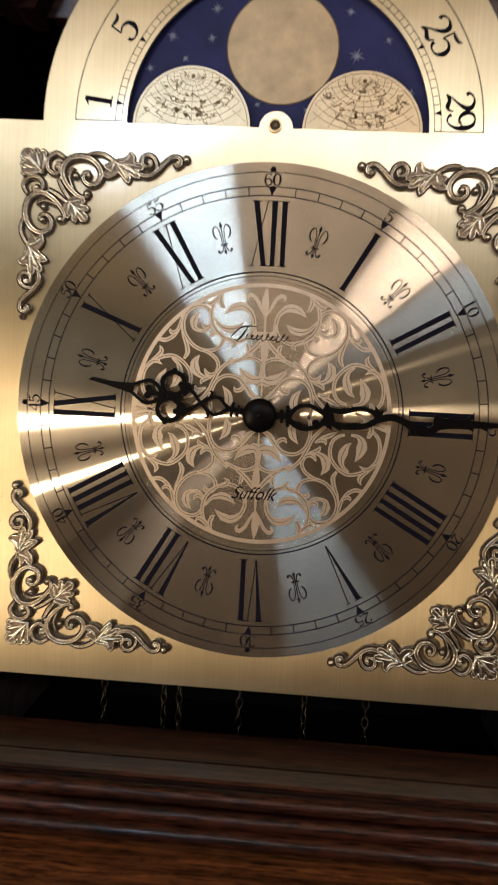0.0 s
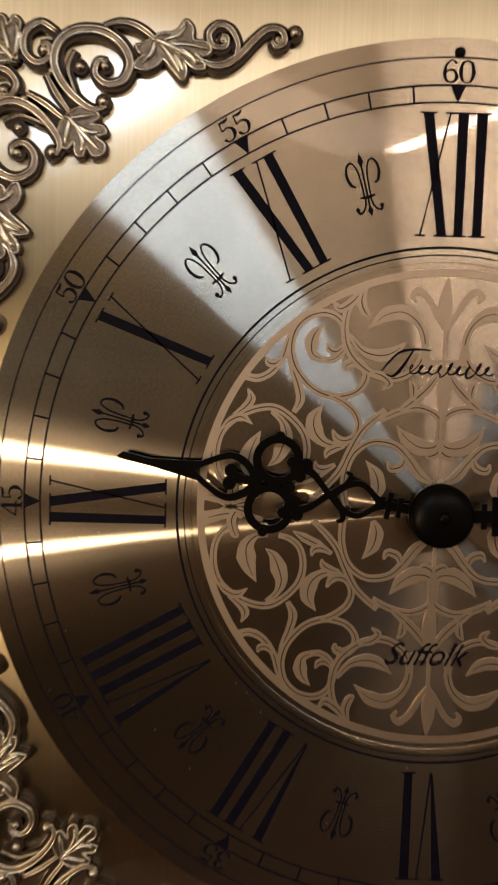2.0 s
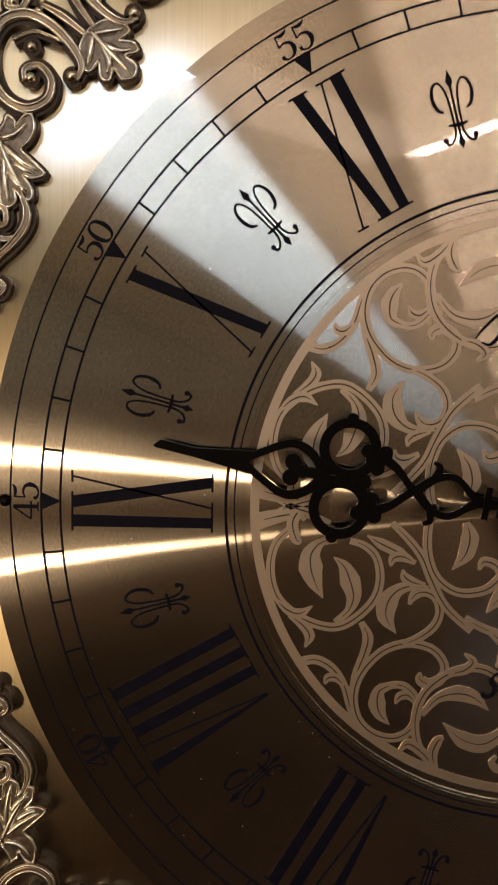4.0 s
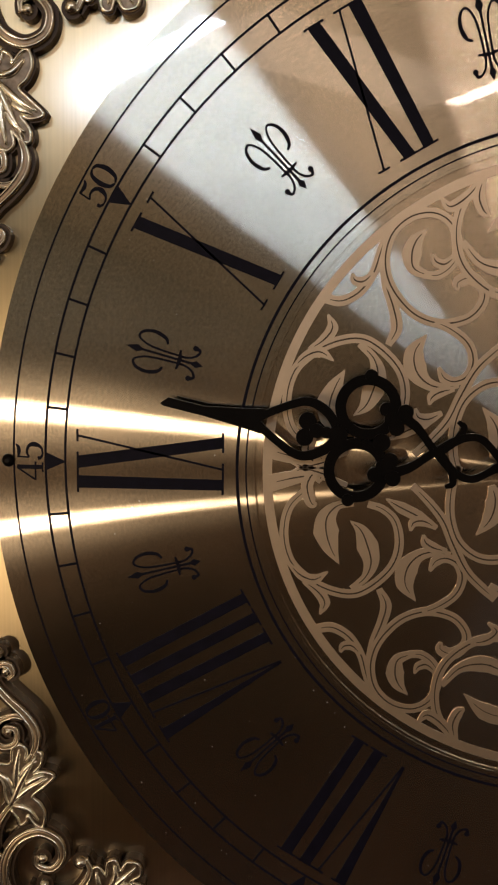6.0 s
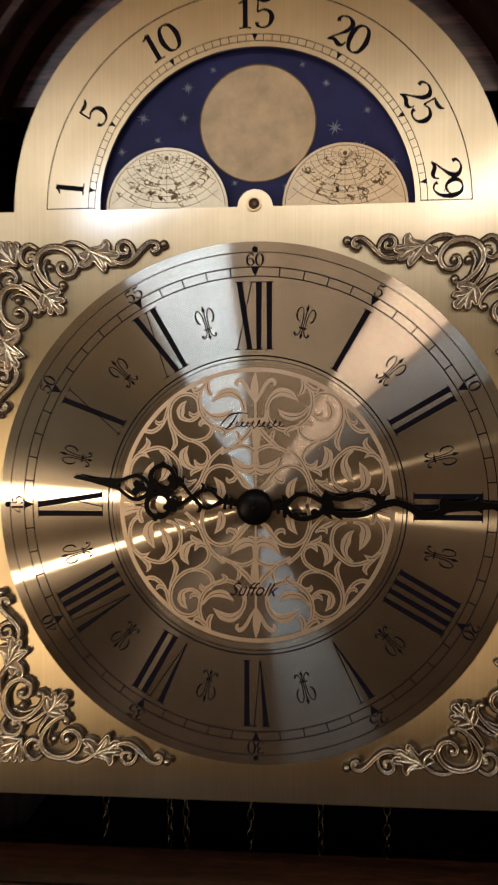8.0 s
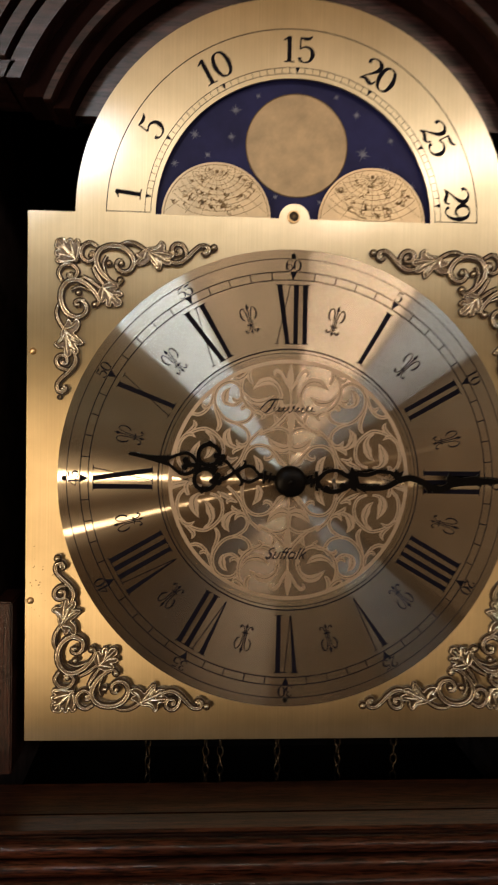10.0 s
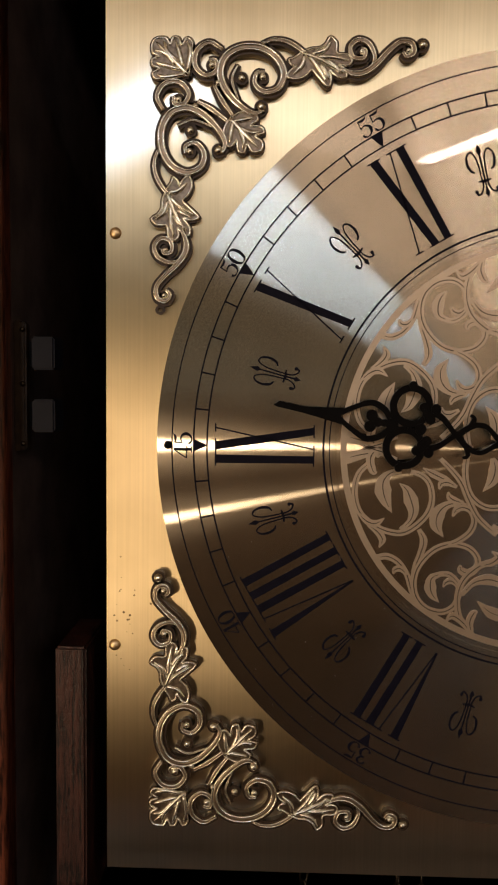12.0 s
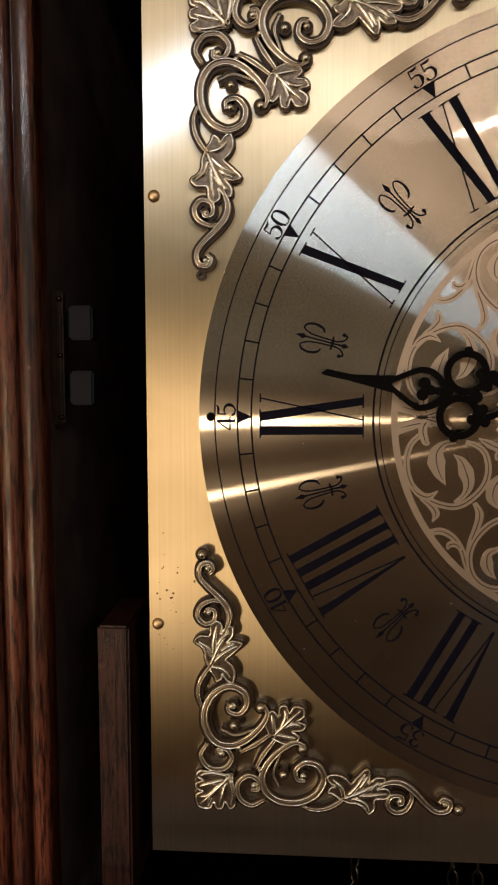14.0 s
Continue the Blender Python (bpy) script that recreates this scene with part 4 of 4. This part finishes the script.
def spandrel(sx, sz, label):
    """A pierced cast corner: curls, palm leaves and trailing sprigs, mirrored about its diagonal."""
    ob = thing("corner_spandrel", (0, 0, Z0), label, "spandrel", "cast spandrels in the dial corners")
    C, V = 124.8, 124.8

    def place(pts, swap):
        return [(sx * (C - (b if swap else a)), sz * (V - (a if swap else b))) for a, b in pts]

    def cast(name, strokes, swap, beads=(), mat=M_BRONZE, slim=0.84):
        back = bmesh.new()
        top = bmesh.new()
        mid = bmesh.new()
        for pts, w in strokes:
            q = place(pts, swap)
            w = tuple(slim * x for x in w) if isinstance(w, (tuple, list)) else slim * w
            wide = tuple(x + 1.5 for x in w) if isinstance(w, (tuple, list)) else w + 1.5
            ribbon(back, q, wide, -1.0, 1.5)
            relief(mid, q, w, 1.5, 0.9)
            p, nn = normals(q)
            ww = width_at(w, len(p))
            for side in (-1, 1):
                edge = p + nn * (side * 0.30 * ww)[:, None]
                relief(top, [tuple(e) for e in edge], tuple(max(0.35, 0.42 * x) for x in ww[:: max(1, len(ww) // 12)]), 1.7, 1.3, 5)
        for c, r in beads:
            c = place([c], swap)[0]
            disc(back, r + 0.7, -1.0, 1.5, 16, c)
            dome(top, c, r, 1.5, r * 1.1, 14, 5)
        body = part(name, back, M_PATINA, ob, "dark patinated cast edge")
        part("cast_rib", mid, mat, body, smooth=True)
        part("rubbed_edge", top, M_CAST, body, "bright rubbed cast brass edge", smooth=True)

    def foliage(name, rim, veins, swap):
        """A filled lobed leaf with a bright rim and raised veins on a dark edge."""
        edge = place(spline(rim + rim[:1], 4), swap)
        back, web, top = bmesh.new(), bmesh.new(), bmesh.new()
        prism(back, edge[:-1], -1.0, 1.46)
        ribbon(back, edge, 1.5, -1.0, 1.5)
        prism(web, edge[:-1], 1.46, 1.75)
        relief(top, edge, 0.85, 1.6, 1.0, 5)
        for k, v in enumerate(veins):
            relief(top, place(spline(v, 5), swap), (1.3, 1.7, 1.5, 0.6), 1.7, 1.05 - 0.02 * k, 6)
        body = part(name, back, M_PATINA, ob, "dark patinated cast edge")
        part("leaf_web", web, M_LEAF, body)
        part("rubbed_edge", top, M_CAST, body, "bright rubbed cast brass edge", smooth=True)

    for swap in (False, True):
        # large scroll
        cast("large_scroll", [(spline([(34.5, 21.5), (31.5, 22.6), (27.5, 20.6), (23.2, 16.2), (21.0, 11.0), (22.4, 6.0), (27.0, 3.2), (33.0, 3.2), (38.0, 6.0), (40.4, 10.8), (38.6, 15.2), (34.6, 16.2), (31.6, 13.8), (32.2, 10.6), (34.6, 10.4)], 8), (1.4, 2.4, 3.0, 3.0, 3.0, 2.8, 2.4, 1.8, 1.2)),
                              (spline([(26.6, 18.6), (24.6, 12.6), (26.4, 8.0)], 8), (0.7, 1.0, 0.6))], swap, [((34.0, 11.8), 1.2), ((33.6, 20.6), 1.5), ((27.6, 12.0), 1.3)])
        # small scroll next to the corner
        cast("small_scroll", [(spline([(21.6, 3.6), (17.6, 1.6), (13.8, 4.0), (13.4, 8.6), (16.6, 11.4), (19.8, 9.8), (19.6, 6.8), (17.4, 6.8)], 8), (1.4, 2.0, 2.2, 2.0, 1.6, 1.2)),
                              (spline([(12.0, 2.0), (12.2, 6.0), (10.6, 10.0)], 5), (0.8, 1.2, 0.8))], swap, [((18.4, 8.2), 1.2), ((20.4, 13.4), 1.1)])
        # acanthus leaf on its stem
        cast("leaf_stem", [(spline([(33.5, 2.0), (37.0, 0.9), (41.0, 1.3), (44.6, 3.2), (47.0, 5.2)], 8), (1.0, 1.6, 1.8, 1.4))], swap)
        foliage("acanthus_leaf", [(45.5, 4.6), (43.2, 6.2), (41.8, 6.6), (42.8, 8.2), (44.2, 8.4), (42.2, 10.0), (41.6, 11.8), (44.5, 12.4), (47.2, 11.2), (48.8, 9.6), (50.6, 11.4),
                                  (53.8, 14.6), (54.8, 12.2), (54.2, 9.8), (56.8, 11.8), (59.4, 11.6), (58.6, 9.4), (57.0, 8.0), (59.6, 8.4), (61.0, 7.0), (59.8, 5.2), (57.2, 5.0),
                                  (56.2, 4.2), (56.2, 1.6), (54.4, 0.0), (53.0, 2.0), (51.0, 3.2), (48.5, 3.4)],
                [[(46.5, 4.8), (52.0, 7.0), (58.4, 10.6)], [(46.5, 5.4), (45.8, 8.4), (43.2, 11.0)], [(48.0, 5.8), (50.8, 9.0), (53.4, 13.2)], [(50.5, 6.0), (55.0, 6.0), (60.0, 6.9)],
                 [(49.0, 5.0), (52.6, 3.8), (54.6, 1.2)], [(51.6, 8.2), (53.0, 10.2), (54.0, 12.4)], [(53.4, 7.0), (55.8, 8.6), (57.4, 10.8)]], swap)
        # trailing sprig with two curls and an end bead
        cast("trailing_sprig", [(spline([(57.4, 9.2), (61.5, 10.8), (65.0, 10.4), (68.6, 7.8), (72.0, 4.2), (75.4, 1.6), (78.8, 2.0), (79.6, 4.6), (77.6, 5.8), (76.2, 4.4)], 8), (1.2, 2.6, 2.6, 2.2, 2.0, 2.2, 1.8, 1.2)),
                                (spline([(67.2, 8.8), (67.8, 5.6), (66.0, 2.0), (62.8, 0.9), (60.4, 3.0), (61.4, 6.0), (64.4, 6.2), (65.0, 4.0), (63.6, 3.4)], 8), (1.4, 2.0, 2.0, 1.7, 1.2))], swap,
             [((63.9, 4.4), 0.9), ((77.9, 4.0), 0.9)] + ([] if swap and (sx, sz) == (-1, 1) else [((82.2, 2.4), 1.5)]))
        if swap and (sx, sz) == (-1, 1):
            bm = bmesh.new()
            annulus(bm, 0.7, 1.5, -1.0, 0.9, n=24, c=place([(82.3, 2.6)], swap)[0])
            part("eyelet", bm, M_PATINA, ob, "small brown eyelet ring")
    # palms at the outer corner and at the inner corner of the curls
    half = [(11.6, 6.4), (12.4, 1.6), (10.6, 0.2), (9.2, 2.4), (8.2, 0.2), (6.4, 0.2), (5.6, 2.2), (4.4, 0.2), (1.6, 0.2)]
    rim = [(11.4, 11.4)] + half + [(b, a) for a, b in half[::-1]]
    veins = [[(11.2, 11.2), (6.0, 6.0), (1.4, 1.4)]]
    for q in ((10.9, 1.4), (7.4, 1.2), (3.8, 1.0)):
        bow = [(q[0] * 0.4 + 6.6, q[0] * 0.4 + 5.8), (q[0] + 0.9, 4.2), q]
        veins += [bow, [(b, a) for a, b in bow]]
    foliage("corner_palm", rim, veins, False)
    half = [(27.4, 22.2), (31.2, 22.6), (32.6, 24.4), (30.4, 26.2), (33.6, 26.6), (34.4, 28.4), (31.8, 29.4), (34.0, 31.0), (34.0, 33.0)]
    rim = [(24.0, 24.0)] + half + [(b, a) for a, b in half[::-1]]
    veins = [[(24.2, 24.2), (29.0, 29.0), (33.0, 33.0)]]
    for q in ((31.4, 24.0), (33.2, 28.0)):
        bow = [(q[0] - 6.2, q[0] - 6.4), (q[0] - 2.6, q[1] + 0.4), q]
        veins += [bow, [(b, a) for a, b in bow]]
    foliage("inner_palm", rim, veins, False)
    for swap in (False, True):
        cast("palm_stem", [(spline([(19.0, 14.0), (21.5, 18.6), (25.2, 23.6)], 8), (1.2, 2.0, 1.4))], swap)
    return ob


for sx, sz in ((-1, 1), (1, 1), (-1, -1), (1, -1)):
    spandrel(sx, sz, "cast antique brass spandrel of scrolls and acanthus leaves")

# ---- black pierced hour and minute pointers ----


def pointer(name, degrees, strokes, plates, beads, d0, thick, label):
    ob = thing(name, (0, 0, Z0), label, "clock hand")
    ob.rotation_euler = (0, radians(degrees), 0)
    for k, (pts, w) in enumerate(strokes):
        bm = bmesh.new()
        ribbon(bm, pts, w, d0, d0 + thick - 0.02 * k)
        part("ring" if len(pts) > 35 else "scroll_arm", bm, M_BLACK, ob)
    for k, pts in enumerate(plates):
        bm = bmesh.new()
        prism(bm, pts, d0, d0 + thick + 0.02 + 0.02 * k)
        part("blade" if len(pts) > 9 else "barb" if len(pts) != 4 else "collar", bm, M_BLACK, ob)
    for k, (c, r) in enumerate(beads):
        bm = bmesh.new()
        disc(bm, r, d0, d0 + thick + 0.16 + 0.015 * k, 24, c)
        part("bead", bm, M_BLACK, ob)
    return ob


# hour pointer: long point, heart, two rings with trefoils, waisted neck
strokes = [(spline([(0, 67.5), (-3.0, 63.0), (-5.6, 57.4), (-4.2, 53.0), (-0.8, 50.0)], 8), (1.6, 1.6, 2.0, 1.8)),
           (spline([(0, 67.5), (3.0, 63.0), (5.6, 57.4), (4.2, 53.0), (0.8, 50.0)], 8), (1.6, 1.6, 2.0, 1.8)),
           (arc((-6.6, 45.0), 5.6, 0, 360, 36), 2.2), (arc((6.6, 45.0), 5.6, 0, 360, 36), 2.2),
           (spline([(-6.4, 39.0), (-4.2, 34.5), (-0.5, 30.5), (1.2, 27.8)], 8), (2.4, 1.6, 1.8)),
           (spline([(6.4, 39.0), (4.2, 34.5), (0.5, 30.5), (-1.2, 27.8)], 8), (2.4, 1.6, 1.8))]
strokes += [(spline([(0, 29.5), (-3.4, 25.5), (-4.2, 21.5), (-1.4, 17.5), (0, 15.5)], 8), (2.2, 1.6, 1.5, 2.4)),
           (spline([(0, 29.5), (3.4, 25.5), (4.2, 21.5), (1.4, 17.5), (0, 15.5)], 8), (2.2, 1.6, 1.5, 2.4)),
           (spline([(-3.0, 26.0), (-5.8, 25.2), (-6.8, 26.6)], 5), (1.8, 1.4, 0.8)), (spline([(3.0, 26.0), (5.8, 25.2), (6.8, 26.6)], 5), (1.8, 1.4, 0.8)),
           ([(0, 17), (0, 12), (0, 6)], (2.6, 2.2, 3.0))]
plates = [[(-0.4, 86.2), (0, 87.2), (1.5, 85.6), (1.0, 78), (1.9, 70.5), (2.6, 65.5), (0, 66.6), (-2.6, 65.5), (-1.9, 70.5), (-1.0, 78)],
          [(-3.6, 13.2), (3.6, 13.2), (3.6, 14.6), (-3.6, 14.6)], [(-2.8, 10.4), (2.8, 10.4), (2.8, 11.6), (-2.8, 11.6)]]
beads = [((-1.7, 56.6), 1.8), ((1.7, 56.6), 1.8), ((0, 54.4), 1.5), ((0, 52.4), 1.2), ((0, 50.0), 2.0), ((0, 41.0), 1.8),
         ((-13.0, 45.6), 1.3), ((13.0, 45.6), 1.3), ((-3.4, 38.6), 1.6), ((3.4, 38.6), 1.6), ((-6.8, 41.2), 1.5), ((6.8, 41.2), 1.5), ((-5.0, 39.8), 1.6), ((5.0, 39.8), 1.6), ((-6.9, 37.4), 1.6), ((6.9, 37.4), 1.6)]
pointer("hour_hand", -81.2, strokes, plates, beads, 3.0, 0.9, "black enamelled pierced hour hand with two rings")

# minute pointer: serpentine openwork below, barbed blade above
strokes = [(spline([(0, 14), (-4.6, 19), (-5.2, 24.5), (-2.8, 29.5), (-1.2, 33)], 8), (2.4, 1.8, 2.2, 3.0)),
           (spline([(0, 14), (4.2, 17), (6.0, 22.5), (4.6, 28.5), (1.0, 33)], 8), (2.4, 2.4, 2.4, 3.0)),
           (spline([(-3.6, 33.5), (-2.6, 41.0), (-4.2, 47.6), (-3.0, 54.5), (0.6, 57.5)], 8), (2.6, 2.2, 2.2, 2.6)),
           (spline([(1.4, 33.5), (4.2, 38.0), (4.8, 45.0), (4.0, 52.0), (1.0, 58.0), (-0.2, 64.5), (2.0, 70.5), (5.4, 76.0), (6.0, 82.0), (3.4, 87.0)], 7), (3.0, 2.6, 2.8, 2.8, 3.4, 3.2, 3.6, 3.4, 3.8)),
           ([(0, 15), (0, 11), (0, 6)], (3.4, 3.0, 4.0))]
plates = [[(-5.2, 13.0), (5.2, 13.0), (5.2, 14.8), (-5.2, 14.8)], [(-3.4, 10.2), (3.4, 10.2), (3.4, 11.6), (-3.4, 11.6)],
          [(-7.4, 33.0), (-3.4, 30.8), (4.0, 31.0), (6.8, 35.8), (3.6, 34.8), (2.0, 37.0), (-2.0, 36.0)],
          [(5.4, 36.8), (7.2, 40.4), (4.6, 39.6)], [(-5.6, 56.5), (-1.0, 55.0), (2.0, 57.6), (-2.0, 60.0), (-4.4, 61.0), (-3.2, 58.4)],
          [(2.6, 72.0), (8.6, 73.6), (6.0, 75.0), (9.0, 77.4), (4.4, 76.6)],
          [(-2.6, 85.6), (0.6, 84.0), (5.6, 84.4), (4.8, 92), (4.7, 100.5), (6.0, 103.0), (4.4, 103.2), (4.2, 112), (4.0, 118.6), (3.0, 120.6), (2.0, 118.6), (1.4, 108), (0.6, 102), (-1.4, 101.4), (-0.2, 100), (0.4, 92), (-0.8, 87.0)]]
beads = [((4.4, 19.0), 1.8), ((3.2, 27.6), 1.8)]
pointer("minute_hand", 87.8, strokes, plates, beads, 6.0, 0.9, "black enamelled serpentine minute hand with barbed blade")

nut = thing("centre_nut", (0, 0, Z0), "domed black centre nut on the dial arbor", "clock nut")
bm = bmesh.new()
disc(bm, 2.6, -1.0, 8.0, 24)
part("arbor", bm, M_BLACK, nut)
bm = bmesh.new()
dome(bm, (0, 0), 8.4, 6.8, 2.6, 40, 8)
part("dome", bm, M_BLACK, nut, smooth=True)
bm = bmesh.new()
disc(bm, 8.4, 2.6, 4.2, 40)
part("collar", bm, M_BLACK, nut)
bm = bmesh.new()
dome(bm, (0, 0), 1.7, 9.2, 0.9, 20, 5)
part("tip", bm, M_BLACK, nut, smooth=True)

# ---- chains that hang behind the dial ----
bm = bmesh.new()
prior = None
N, K = 16, 6
loop = []
for k in range(N):
    a = 2 * math.pi * k / N
    c = Vector((1.6 * math.cos(a) * MM, 0, 3.0 * math.sin(a) * MM))
    out = Vector((math.cos(a), 0, math.sin(a)))
    loop.append([bm.verts.new(c + (out * math.cos(2 * math.pi * j / K) + Vector((0, 1, 0)) * math.sin(2 * math.pi * j / K)) * 0.45 * MM) for j in range(K)])
for k in range(N):
    for j in range(K):
        bm.faces.new((loop[k - 1][j - 1], loop[k - 1][j], loop[k][j], loop[k][j - 1]))
link_mesh = finish(bm, "chain_link", M_CHAIN, True)
for u in (-74, -42.5, -34.5, -3, 30.5, 62):
    chain = thing("weight_chain", (u * MM, 0.006, Z0 - 0.130), "thin dull brass weight chain hanging below the dial", "chain", "weight chains below the dial")
    for k in range(9):
        ob = new("chain_link", link_mesh)
        ob.parent = chain
        ob.location = (0, 0, -k * 5.0 * MM)
        ob.rotation_euler = (0, 0, radians(20 + 90 * (k % 2) + u))
